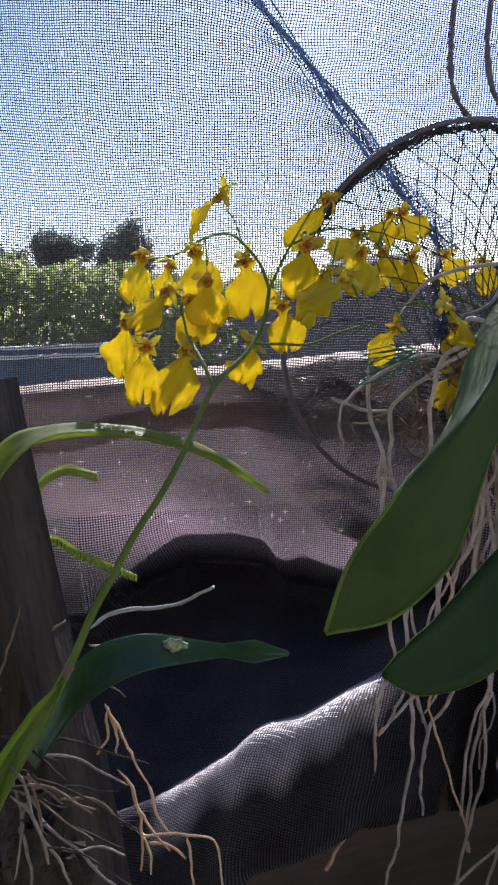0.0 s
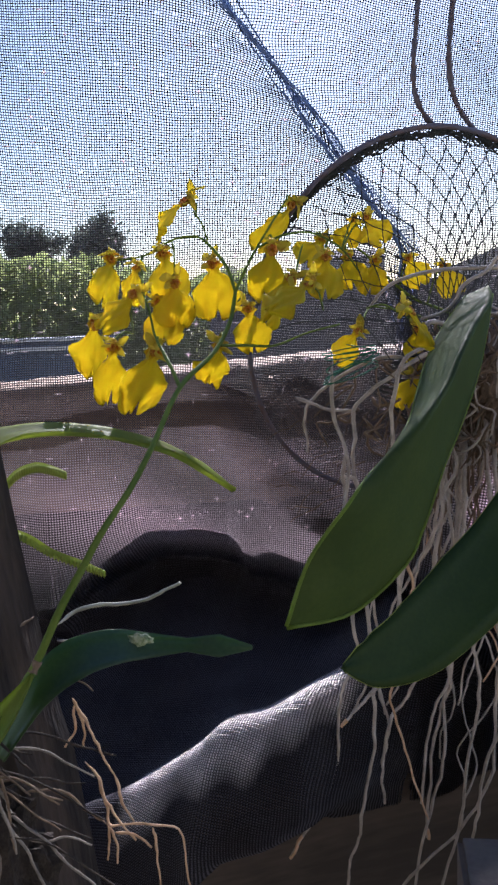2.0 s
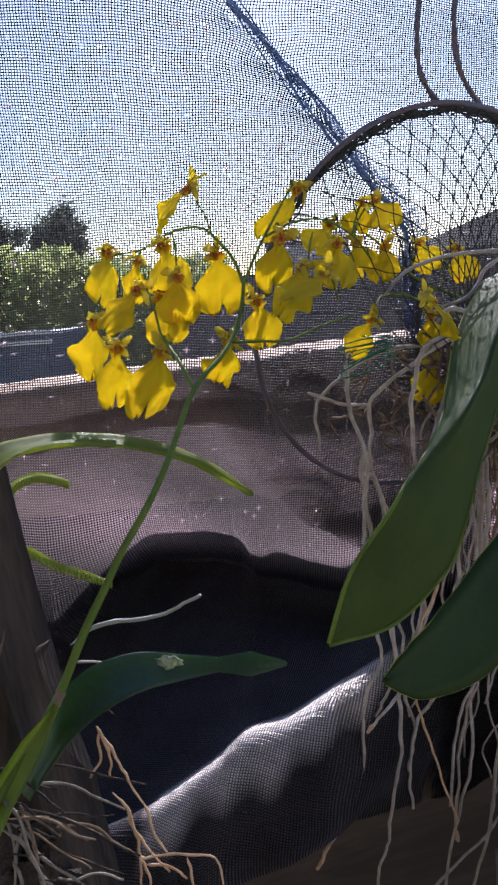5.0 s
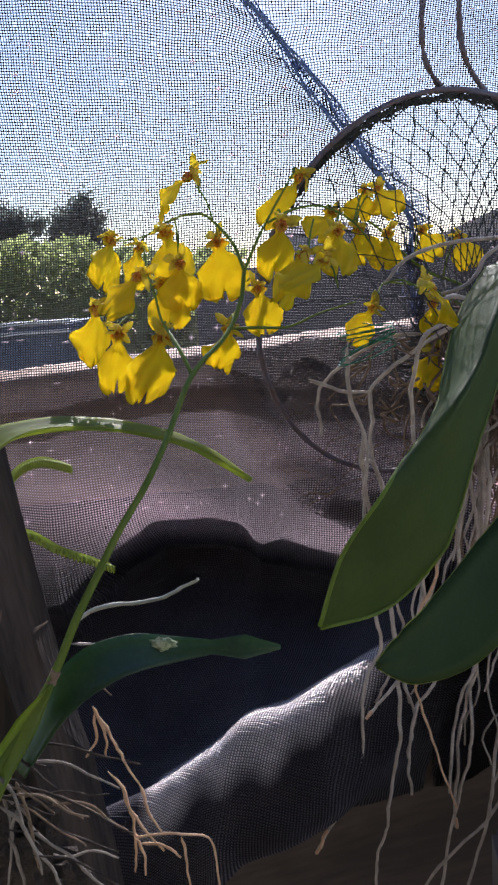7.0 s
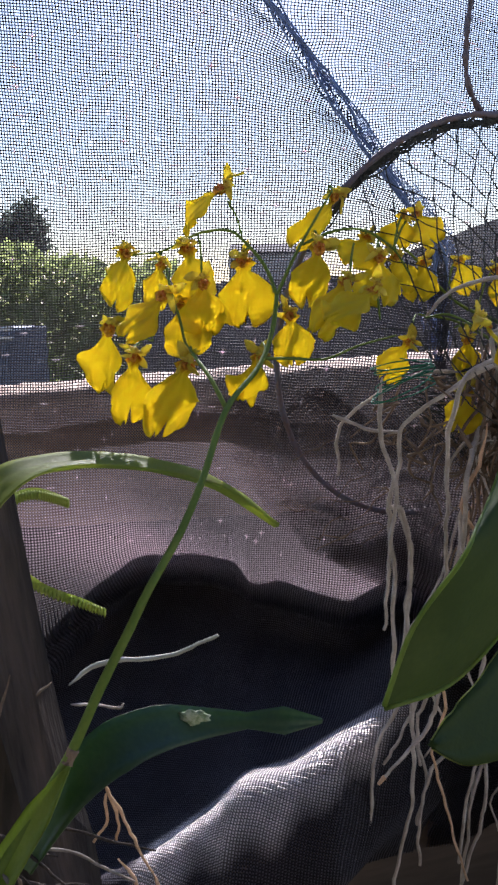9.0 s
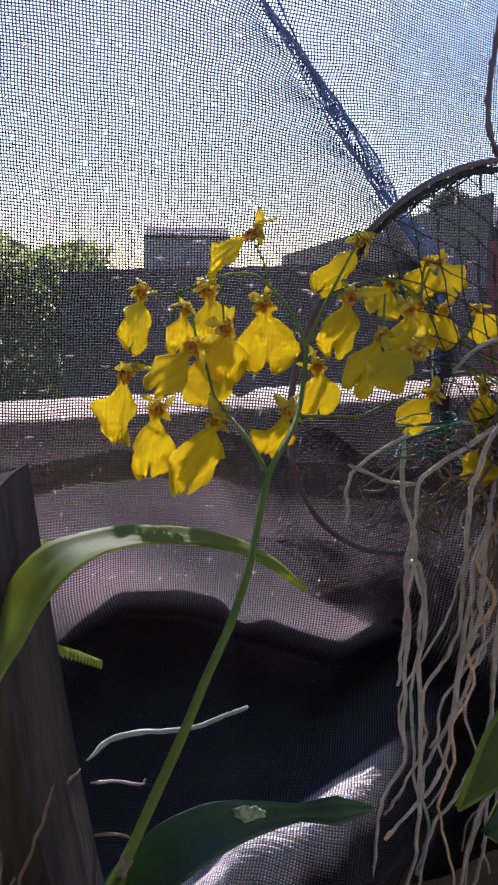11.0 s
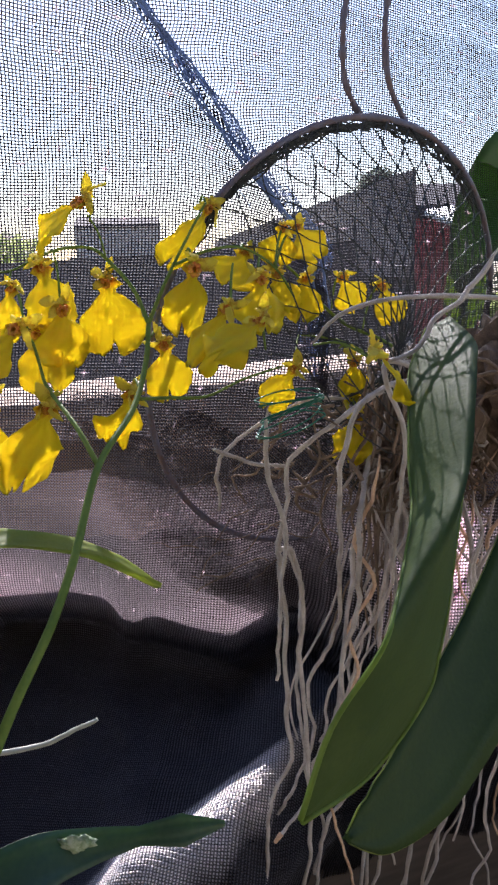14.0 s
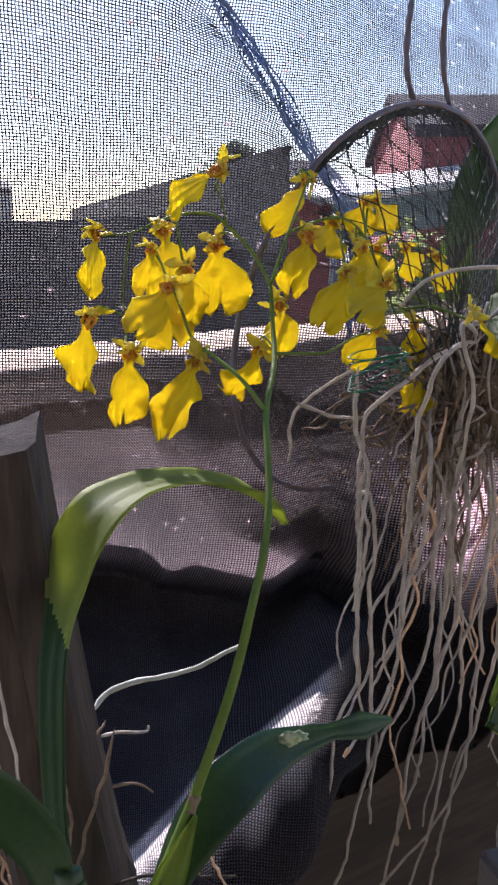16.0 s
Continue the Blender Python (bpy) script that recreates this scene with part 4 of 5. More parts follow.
SEPALS = [sepal_mesh("sepal", 0.0100, 0.0016, 0.0038), sepal_mesh("sepal", 0.0086, 0.0020, -0.0025)]
PETALS = [sepal_mesh("petal", 0.0092, 0.0026, 0.003), sepal_mesh("petal", 0.0102, 0.0021, -0.0035)]
bm = bmesh.new()
for k in range(7):
    a = 2 * math.pi * k / 7
    r_ = bmesh.ops.create_icosphere(bm, subdivisions=1, radius=0.0013)
    for v in r_["verts"]:
        v.co += Vector((0.0018 * math.cos(a), -0.0022, -0.0030 + 0.0022 * math.sin(a)))
CREST_MESH = bpy.data.meshes.new("crest")
bm.to_mesh(CREST_MESH)
bm.free()
CREST_MESH.materials.append(CREST)
bm = tube(bmesh.new(), spline([(0, 0.0062, -0.002), (0, 0.002, 0), (0, -0.0018, 0.0018), (0, -0.0042, 0.0014)], 3), lambda f: 0.0008 + 0.0011 * math.sin(math.pi * min(1, f * 1.05)), 7)
for sx_ in (-1, 1):
    r_ = bmesh.ops.create_icosphere(bm, subdivisions=1, radius=0.0012)
    for v in r_["verts"]:
        v.co = Vector((v.co.x * 1.6 + sx_ * 0.0022, v.co.y - 0.003, v.co.z * 0.7 + 0.0012))
COLUMN_MESH = bpy.data.meshes.new("flower")
bm.to_mesh(COLUMN_MESH)
bm.free()
COLUMN_MESH.materials.append(SEPAL)
for m_ in (CREST_MESH, COLUMN_MESH):
    for f in m_.polygons:
        f.use_smooth = True


def flower(c, t, face, parent, base, k, wide=0.7, stalk_to=None):
    """One flower: column at c, its lip reaching towards t, its front towards face."""
    c, t = Vector(c), Vector(t)
    down = (t - c)
    length = down.length
    down.normalize()
    front = Vector(face)
    front = (front - down * front.dot(down)).normalized()
    side = (-down).cross(-front).normalized()
    m = Matrix((( -side.x, -front.x, -down.x), (-side.y, -front.y, -down.y), (-side.z, -front.z, -down.z)))
    if m.determinant() < 0:
        m = Matrix(((side.x, -front.x, -down.x), (side.y, -front.y, -down.y), (side.z, -front.z, -down.z)))
    s = min(1.5, max(0.75, length / 0.030))
    fl = part("flower", COLUMN_MESH, SEPAL, parent)
    fl.matrix_local = Matrix.Translation(c - base) @ m.to_4x4() @ pose(0, 0, 0, 9 * math.sin(k * 3.1), 11 * math.sin(k * 4.7 + 1), 16 * math.sin(k * 2.3)) @ Matrix.Diagonal((s, s, s, 1))
    part("lip", lip_mesh(50 + 7 * k, 0.030, wide), LIP, fl)
    part("crest", CREST_MESH, CREST, fl).scale = [0.75 + 0.25 * math.sin(k * 1.9)] * 3
    for j, (me, ang, tilt) in enumerate(((SEPALS[k % 2], 0, -20), (SEPALS[(k + 1) % 2], 118, 15), (SEPALS[k % 2], -118, 15), (PETALS[k % 2], 58, -5), (PETALS[(k + 1) % 2], -60, 5))):
        q = part("sepal" if j < 3 else "petal", me, SEPAL, fl)
        g = (0.80 + 0.28 * math.sin(k * 5.3 + j * 2.9)) * min(1.08, 1.30 / s)
        q.matrix_local = pose(0, 0.0005 * (j - 2), 0, 0, ang + 22 * math.sin(3 * k + j), 0) @ pose(0, 0, 0, tilt + 34 * math.sin(k * 2 + j * 1.7), 0, 30 * math.sin(k + 4 * j)) @ Matrix.Diagonal((g, g, g, 1))
    if stalk_to is not None:
        e = Vector(stalk_to)
        back = c - front * 0.004 * s
        mid = (back + e) / 2 + Vector((0, 0.003, 0.004))
        stalk("pedicel", [e, mid, back], 0.0006, 0.0008, parent, base, steps=5, sides=6)
    return fl


FRONT = [  # column, lip end, way the front looks, where its stalk starts, how wide the lip is
    ((0.131, 0.805, 1.845), (0.131, 0.795, 1.807), (0.75, -0.65, 0.1), (0.133, 0.815, 1.842), 0.66),
    ((0.125, 0.780, 1.800), (0.109, 0.781, 1.763), (0.65, -0.70, 0.2), (0.147, 0.802, 1.796), 0.62),
    ((0.145, 0.758, 1.783), (0.132, 0.762, 1.744), (0.5, -0.85, 0.1), (0.150, 0.790, 1.788), 0.55),
    ((0.180, 0.742, 1.780), (0.161, 0.757, 1.742), (0.35, -0.85, 0.25), (0.183, 0.738, 1.783), 0.68),
    ((0.200, 0.778, 1.878), (0.171, 0.781, 1.854), (-0.35, -0.55, 0.72), (0.200, 0.791, 1.868), 0.52),
    ((0.204, 0.818, 1.839), (0.202, 0.828, 1.799), (0.2, -1, 0.1), (0.215, 0.793, 1.841), 0.86),
    ((0.170, 0.806, 1.847), (0.172, 0.803, 1.808), (0.3, -1, 0.2), (0.170, 0.810, 1.851), 0.78),
    ((0.167, 0.750, 1.818), (0.149, 0.742, 1.788), (0.35, -0.55, 0.7), (0.170, 0.757, 1.814), 0.56),
    ((0.166, 0.800, 1.812), (0.174, 0.800, 1.778), (0.4, -0.9, 0.1), (0.149, 0.805, 1.815), 0.80),
    ((0.220, 0.763, 1.782), (0.204, 0.776, 1.750), (0.35, -0.95, 0.1), (0.224, 0.752, 1.783), 0.58),
    ((0.236, 0.785, 1.805), (0.234, 0.786, 1.772), (0.4, -0.88, 0.2), (0.230, 0.778, 1.808), 0.74),
    ((0.182, 0.792, 1.826), (0.187, 0.798, 1.792), (0.1, -0.95, 0.3), (0.178, 0.806, 1.853), 0.80),
    ((0.160, 0.776, 1.836), (0.158, 0.768, 1.810), (-0.2, -0.7, 0.6), (0.168, 0.758, 1.815), 0.58),
    ((0.264, 0.830, 1.878), (0.240, 0.806, 1.845), (0.75, -0.55, -0.3), (0.262, 0.812, 1.878), 0.32),
    ((0.254, 0.790, 1.846), (0.243, 0.790, 1.808), (0.15, -1, 0.2), (0.250, 0.798, 1.852), 0.62),
    ((0.271, 0.764, 1.823), (0.254, 0.745, 1.797), (-0.2, -0.75, 0.55), (0.275, 0.792, 1.845), 0.60),
    ((0.286, 0.742, 1.818), (0.267, 0.728, 1.791), (0.15, -0.6, 0.75), (0.290, 0.772, 1.800), 0.62),
    ((0.345, 0.752, 1.799), (0.365, 0.742, 1.772), (0.5, -0.3, 0.8), (0.318, 0.790, 1.800), 0.48),
    ((0.290, 0.795, 1.838), (0.286, 0.792, 1.806), (0.3, -0.95, 0.1), (0.292, 0.808, 1.848), 0.80),
    ((0.285, 0.835, 1.852), (0.277, 0.823, 1.828), (0.1, -1, 0.1), (0.281, 0.812, 1.853), 0.95),
    ((0.315, 0.843, 1.866), (0.332, 0.841, 1.848), (0.1, -1, 0.2), (0.300, 0.815, 1.842), 1.05),
    ((0.308, 0.838, 1.866), (0.302, 0.838, 1.846), (0.0, -1, 0.1), (0.300, 0.815, 1.842), 0.95),
]
for k, (c, t, face, st, wide) in enumerate(FRONT):
    flower(c, t, face, orchid, OB, k, wide, stalk_to=st)

# ---- roots of the main orchid ----
def rootlet(name, pts, r0, r1, parent, base, mat=ROOT, steps=5, wob=0.25):
    p = [q - base for q in spline(pts, steps)]
    jit = [q + Vector((noise.noise(q * 70), noise.noise(q * 70 + Vector((9, 0, 0))), 0)) * 0.0016 + Vector((noise.noise(q * 32 + Vector((0, 0, r0 * 9000))), 0, 0)) * 0.0040 * min(1, 400 * r0) + Vector((noise.noise(q * 190 + Vector((0, 5, 0))), 0, 0)) * 0.0012 for q in p]
    return smooth(part(name, tube(bmesh.new(), jit, lambda f: (r0 + (r1 - r0) * f) * min(1, 0.35 + 7 * f), 6, wob), mat, parent))


WHITE_ROOT = material("pale_root", (0.55, 0.55, 0.50), (0.42, 0.42, 0.36), rough=0.6, scale=110, bump=0.3)
rootlet("root", [(0.114, 0.700, 1.600), (0.127, 0.709, 1.607), (0.141, 0.710, 1.611), (0.156, 0.710, 1.612), (0.174, 0.709, 1.616), (0.188, 0.708, 1.623), (0.199, 0.705, 1.629)], 0.0017, 0.0011, orchid, OB, WHITE_ROOT)
TWIGS = [
    [(0.117, 0.690, 1.593), (0.128, 0.697, 1.590), (0.142, 0.698, 1.588), (0.145, 0.700, 1.590)],
    [(0.119, 0.655, 1.623), (0.111, 0.640, 1.618), (0.104, 0.618, 1.606), (0.097, 0.600, 1.596), (0.095, 0.585, 1.585)],
    [(0.120, 0.670, 1.577), (0.134, 0.680, 1.570), (0.143, 0.680, 1.564)],
    [(0.093, 0.594, 1.646), (0.095, 0.591, 1.622), (0.096, 0.589, 1.613), (0.093, 0.587, 1.607), (0.097, 0.584, 1.590)],
    [(0.070, 0.597, 1.772), (0.073, 0.594, 1.740), (0.075, 0.592, 1.716), (0.074, 0.590, 1.710), (0.079, 0.588, 1.673), (0.083, 0.585, 1.640), (0.090, 0.575, 1.600)],
    [(0.069, 0.597, 1.752), (0.063, 0.596, 1.745), (0.063, 0.594, 1.724), (0.067, 0.592, 1.697), (0.072, 0.590, 1.670), (0.082, 0.580, 1.610)],
]
for k, pts in enumerate(TWIGS):
    rootlet("root", pts, 0.0010, 0.0006, orchid, OB, ROOT if k in (0, 4, 5) else FIBRE)
random.seed(21)
for k in range(30):     # fibrous clump at the foot, spilling over the post
    a = random.uniform(-0.4, 2.6)
    x0, y0, z0 = 0.112 + random.uniform(-0.02, 0.02), 0.585 + random.uniform(-0.02, 0.03), 1.535 + random.uniform(-0.03, 0.05)
    L = random.uniform(0.03, 0.085)
    dx, dy, dz = math.cos(a) * L, random.uniform(-0.2, 0.6) * L, -abs(math.sin(a)) * L * random.uniform(0.5, 1.2)
    pts = [(x0, y0, z0), (x0 + dx * 0.4, y0 + dy * 0.4, z0 + dz * 0.25 + 0.004), (x0 + dx * 0.8, y0 + dy * 0.8, z0 + dz * 0.7), (x0 + dx, y0 + dy, z0 + dz)]
    rootlet("root", pts, random.uniform(0.0006, 0.0012), 0.0005, orchid, OB, random.choice([SHADED_ROOT, FIBRE, FIBRE, DARK_FIBRE, DARK_FIBRE]))
bm = bmesh.new()
bmesh.ops.create_icosphere(bm, subdivisions=4, radius=1)
for v in bm.verts:      # matted dark clump from which the roots spread
    k = 1 + 0.30 * noise.noise(v.co * 2.1) + 0.25 * noise.noise(v.co * 7) + 0.12 * noise.noise(v.co * 19)
    v.co = Vector((v.co.x * 0.032, v.co.y * 0.022, v.co.z * 0.062)) * k + Vector((0.108, 0.603, 1.475)) - OB
part("root_clump", bm, DARK_FIBRE, orchid, "dark matted root clump")
FOOT = [
    [(0.104, 0.620, 1.530), (0.110, 0.600, 1.523), (0.125, 0.602, 1.512), (0.139, 0.604, 1.507), (0.150, 0.610, 1.507), (0.161, 0.618, 1.498)],
    [(0.112, 0.590, 1.553), (0.123, 0.588, 1.545), (0.130, 0.590, 1.532), (0.145, 0.592, 1.515), (0.165, 0.595, 1.494), (0.180, 0.600, 1.479)],
    [(0.112, 0.585, 1.550), (0.123, 0.584, 1.541), (0.134, 0.585, 1.521), (0.142, 0.586, 1.497), (0.148, 0.588, 1.473), (0.150, 0.59, 1.44)],
    [(0.118, 0.580, 1.535), (0.123, 0.580, 1.524), (0.122, 0.580, 1.502), (0.116, 0.580, 1.470), (0.112, 0.58, 1.44)],
    [(0.092, 0.588, 1.660), (0.097, 0.586, 1.644), (0.101, 0.584, 1.615), (0.095, 0.582, 1.595)],
    [(0.121, 0.600, 1.652), (0.107, 0.592, 1.612), (0.099, 0.588, 1.591), (0.096, 0.585, 1.58)],
]
for k, pts in enumerate(FOOT):
    rootlet("root", pts, 0.0011 if k < 4 else 0.0008, 0.0006, orchid, OB, SHADED_ROOT if k < 4 else FIBRE, 7)
rootlet("root_tip", [(0.0700, 0.596, 1.757), (0.0715, 0.5955, 1.764), (0.0740, 0.597, 1.773)], 0.0013, 0.0010, orchid, OB, MOSS)
SUNNY = [
    [(0.154, 0.625, 1.583), (0.161, 0.625, 1.57), (0.167, 0.625, 1.554), (0.175, 0.625, 1.539)],
    [(0.154, 0.625, 1.586), (0.158, 0.625, 1.571), (0.158, 0.625, 1.556)],
    [(0.154, 0.625, 1.581), (0.153, 0.625, 1.567), (0.147, 0.625, 1.555)],
    [(0.157, 0.625, 1.546), (0.165, 0.625, 1.536), (0.169, 0.625, 1.521), (0.171, 0.625, 1.507), (0.178, 0.625, 1.508), (0.193, 0.625, 1.509), (0.212, 0.625, 1.507), (0.216, 0.625, 1.492), (0.219, 0.625, 1.462)],
    [(0.164, 0.625, 1.538), (0.168, 0.625, 1.525), (0.177, 0.625, 1.509), (0.185, 0.625, 1.498)],
    [(0.17, 0.625, 1.507), (0.169, 0.625, 1.494), (0.168, 0.625, 1.484)],
    [(0.171, 0.625, 1.505), (0.174, 0.625, 1.493), (0.174, 0.625, 1.482)],
    [(0.173, 0.625, 1.502), (0.184, 0.625, 1.502), (0.195, 0.625, 1.494)],
    [(0.196, 0.625, 1.507), (0.198, 0.625, 1.491), (0.2, 0.625, 1.46)],
    [(0.175, 0.625, 1.539), (0.179, 0.625, 1.522), (0.185, 0.625, 1.51)],
]
for pts in SUNNY:
    rootlet("root", pts if len(pts) > 2 else [pts[0], tuple((Vector(pts[0]) + Vector(pts[1])) / 2 + Vector((0, 0, 0.001))), pts[1]], 0.0010, 0.0006, orchid, OB, ROOT_TIP)
# curled fern-like fronds behind the post
frond = thing("fern_frond", "small yellow-green curled ridged frond behind the post", "fern", "fronds", at=(0.05, 0.78, 1.68))
FB = Vector((0.05, 0.78, 1.68))
for pts, w in (([(0.035, 0.79, 1.668), (0.050, 0.79, 1.683), (0.066, 0.79, 1.689), (0.080, 0.79, 1.687), (0.090, 0.79, 1.684)], [0.003, 0.004, 0.004, 0.003, 0.0015]),
               ([(0.030, 0.78, 1.645), (0.052, 0.79, 1.634), (0.064, 0.81, 1.616), (0.083, 0.825, 1.602), (0.098, 0.835, 1.592)], [0.003, 0.0035, 0.003, 0.003, 0.0015])):
    bm = blade([Vector(q) - FB for q in pts], w, Vector((0, -0.8, 0.6)), 0.5, 6, 0.0005, 4)
    pp = spline([Vector(q) - FB for q in pts], 8)
    for q in pp[::1]:
        r_ = bmesh.ops.create_icosphere(bm, subdivisions=1, radius=0.0017)
        for v in r_["verts"]:
            v.co = Vector((v.co.x * 0.8, v.co.y * 1.3, v.co.z * 2.3)) + q + Vector((0, -0.0022, 0))
    smooth(part("frond", bm, MOSS, frond))
stalk("frond_stem", [(0.03, 0.76, 1.55), (0.02, 0.77, 1.60), (0.025, 0.775, 1.64), (0.035, 0.785, 1.668)], 0.0012, 0.0008, frond, FB)
green = thing("leafy_shoot", "bright sunlit green shoot beside the post", "plant", at=(0.03, 0.70, 1.45))
GB = Vector((0.03, 0.70, 1.45))
for pts, w in (([(0.030, 0.70, 1.45), (0.029, 0.70, 1.55), (0.027, 0.70, 1.64), (0.0275, 0.70, 1.675), (0.031, 0.695, 1.706)], [0.002, 0.004, 0.0065, 0.0065, 0.001]),
               ([(0.031, 0.70, 1.45), (0.027, 0.695, 1.56), (0.028, 0.69, 1.622), (0.030, 0.69, 1.645), (0.027, 0.69, 1.668)], [0.002, 0.005, 0.0075, 0.0085, 0.001]),
               ([(0.034, 0.70, 1.45), (0.038, 0.70, 1.55), (0.039, 0.70, 1.595), (0.038, 0.70, 1.616), (0.0362, 0.70, 1.632)], [0.002, 0.0045, 0.0055, 0.005, 0.001]),
               ([(0.029, 0.70, 1.655), (0.0325, 0.70, 1.668), (0.036, 0.70, 1.674), (0.039, 0.695, 1.681)], [0.0015, 0.0035, 0.0035, 0.001])):
    smooth(part("leaf", blade([Vector(q) - GB for q in pts], w, Vector((0.3, -0.9, 0.1)), 0.4), SHOOT, green))
random.seed(5)
for k in range(230):
    x0, y0, z0 = random.uniform(-0.01, 0.072), random.uniform(0.62, 0.72), random.uniform(1.42, 1.635)
    L = random.uniform(0.02, 0.06)
    pts = [(x0, y0, z0), (x0 + random.uniform(-0.01, 0.01), y0, z0 - L * 0.5), (x0 + random.uniform(-0.014, 0.014), y0 + random.uniform(-0.01, 0.01), z0 - L)]
    rootlet("dry_root", pts, random.uniform(0.0007, 0.0015), 0.0005, green, GB, random.choice([FIBRE, ROOT, ROOT, ROOT_TIP, ROOT_TIP]), 4)

# ---- the landing net: hoop, handle wires and netting ----
net = thing("landing_net", "old wire-hooped fishing net hung up, with black diamond netting", "fishing net", at=(0.353, 0.918, 1.785))
NC = Vector((0.353, 0.918, 1.785))
HN = Vector((math.sin(0.5127) * math.cos(-0.2632), -math.cos(0.5127) * math.cos(-0.2632), math.sin(-0.2632)))
HA = HN.cross(Vector((0, 0, 1))).normalized()
HB = HA.cross(HN)
HR, HS = 0.147, 1.0388


def hoop_at(a):
    return HR * (math.cos(a) * HA + HS * math.sin(a) * HB)


bm = bmesh.new()
ring = [hoop_at(2 * math.pi * k / 96) for k in range(97)]
tube(bm, ring, 0.0022, 10, 0.25, cap=False)
smooth(part("hoop", bm, METAL, net, "dark rusty wire hoop"))
for pts in ([(0.374, 0.912, 1.931), (0.362, 0.898, 1.941), (0.353, 0.888, 1.958), (0.352, 0.885, 1.985), (0.356, 0.885, 2.03), (0.372, 0.885, 2.25), (0.385, 0.885, 2.5)],
            [(0.406, 0.921, 1.926), (0.392, 0.901, 1.938), (0.381, 0.888, 1.956), (0.378, 0.885, 1.985), (0.3815, 0.885, 2.03), (0.396, 0.885, 2.25), (0.408, 0.885, 2.5)]):
    smooth(part("handle_wire", tube(bmesh.new(), [q - NC for q in spline(pts, 14)], 0.0021, 8, 0.45), METAL, net, "bent handle wire"))
APEX = Vector((0.362, 0.838, 1.742)) - NC


def net_at(a, s):
    """A place on the netting: a round the hoop, s from the hoop (0) to the gathered end (1)."""
    h = hoop_at(a)
    g = APEX + Vector((0.046 * math.cos(a), 0.012, 0.022 * math.sin(a)))
    p = h.lerp(g, s ** 0.9)
    bulge = math.sin(math.pi * s) ** 0.8
    return p + HN * 0.030 * bulge + Vector((0, 0, -0.022)) * bulge * (0.4 + 0.6 * s)


TURNS, NSTEP = 46, 26
for sgn in (1, -1):
    for k in range(TURNS):
        a0 = 2 * math.pi * k / TURNS
        if not 0.25 < a0 + sgn * 0.5 < 4.0:      # the low side of the bag has torn away
            continue
        pts = []
        for i in range(NSTEP + 1):
            s = i / NSTEP
            zig = 0.009 * math.sin(2 * math.pi * s * 9)
            pts.append(net_at(a0 + sgn * (1.25 * s + zig), s) + Vector((noise.noise((k, s * 6, sgn)), noise.noise((k + 9, s * 6, sgn)), 0)) * 0.0008)
        part("net_cord", tube(bmesh.new(), pts, 0.00052, 4, cap=False), CORD, net)
bm = bmesh.new()
random.seed(2)
for k in range(90):   # bunched netting along the top of the hoop
    a = math.radians(random.uniform(25, 130))
    deep = random.uniform(0.01, 0.055)
    pts = [hoop_at(a + 0.06 * j) * (1 - deep * (0.6 + 0.4 * math.sin(k + j))) + Vector((0, 0, -0.004 * random.random())) for j in range(5)]
    tube(bm, pts, 0.0007, 4)
smooth(part("bunched_netting", bm, CORD, net))
tie = thing("green_tie", "loops of green plastic twine round the netting", "twine", at=(0.306, 0.80, 1.768))
random.seed(9)
for k in range(6):
    zz = -0.012 + 0.0028 * k + random.uniform(-0.003, 0.003)
    pts = [(math.cos(a) * (0.017 + 0.004 * random.random()), math.sin(a) * 0.014, zz + 0.004 * math.sin(a + k) + 0.006 * math.cos(a)) for a in np.linspace(0, 6.0, 14)]
    if k % 4 == 0:
        pts += [(pts[-1][0] - 0.02, pts[-1][1] - 0.004, pts[-1][2] + 0.004)]
    smooth(part("loop", tube(bmesh.new(), spline(pts, 3), 0.00045, 5), TIE, tie))

# ---- second orchid, rooted in the net ----
plant = thing("netted_orchid", "broad-leaved orchid with long grey hanging roots in the net", "orchid", at=(0.37, 0.82, 1.76))
PB = Vector((0.37, 0.82, 1.76))
HANGING = [
    [(0.291, 0.800, 1.763), (0.293, 0.800, 1.728), (0.301, 0.800, 1.693), (0.298, 0.800, 1.650), (0.297, 0.800, 1.624), (0.296, 0.800, 1.596)],
    [(0.330, 0.815, 1.748), (0.310, 0.818, 1.731), (0.305, 0.821, 1.715), (0.306, 0.824, 1.678), (0.313, 0.827, 1.646), (0.316, 0.831, 1.609), (0.311, 0.834, 1.567), (0.316, 0.837, 1.527), (0.323, 0.840, 1.477)],
    [(0.344, 0.790, 1.763), (0.333, 0.796, 1.728), (0.334, 0.803, 1.691), (0.335, 0.809, 1.644), (0.333, 0.816, 1.614), (0.318, 0.823, 1.581), (0.320, 0.829, 1.532), (0.304, 0.835, 1.491), (0.292, 0.842, 1.466)],
    [(0.357, 0.790, 1.786), (0.371, 0.796, 1.748), (0.372, 0.801, 1.711), (0.369, 0.807, 1.688), (0.369, 0.813, 1.652), (0.353, 0.819, 1.612), (0.340, 0.824, 1.566), (0.326, 0.830, 1.535)],
    [(0.345, 0.800, 1.695), (0.346, 0.804, 1.645), (0.339, 0.809, 1.606), (0.337, 0.813, 1.572), (0.325, 0.817, 1.542), (0.321, 0.821, 1.511), (0.326, 0.826, 1.474), (0.320, 0.830, 1.436)],
]
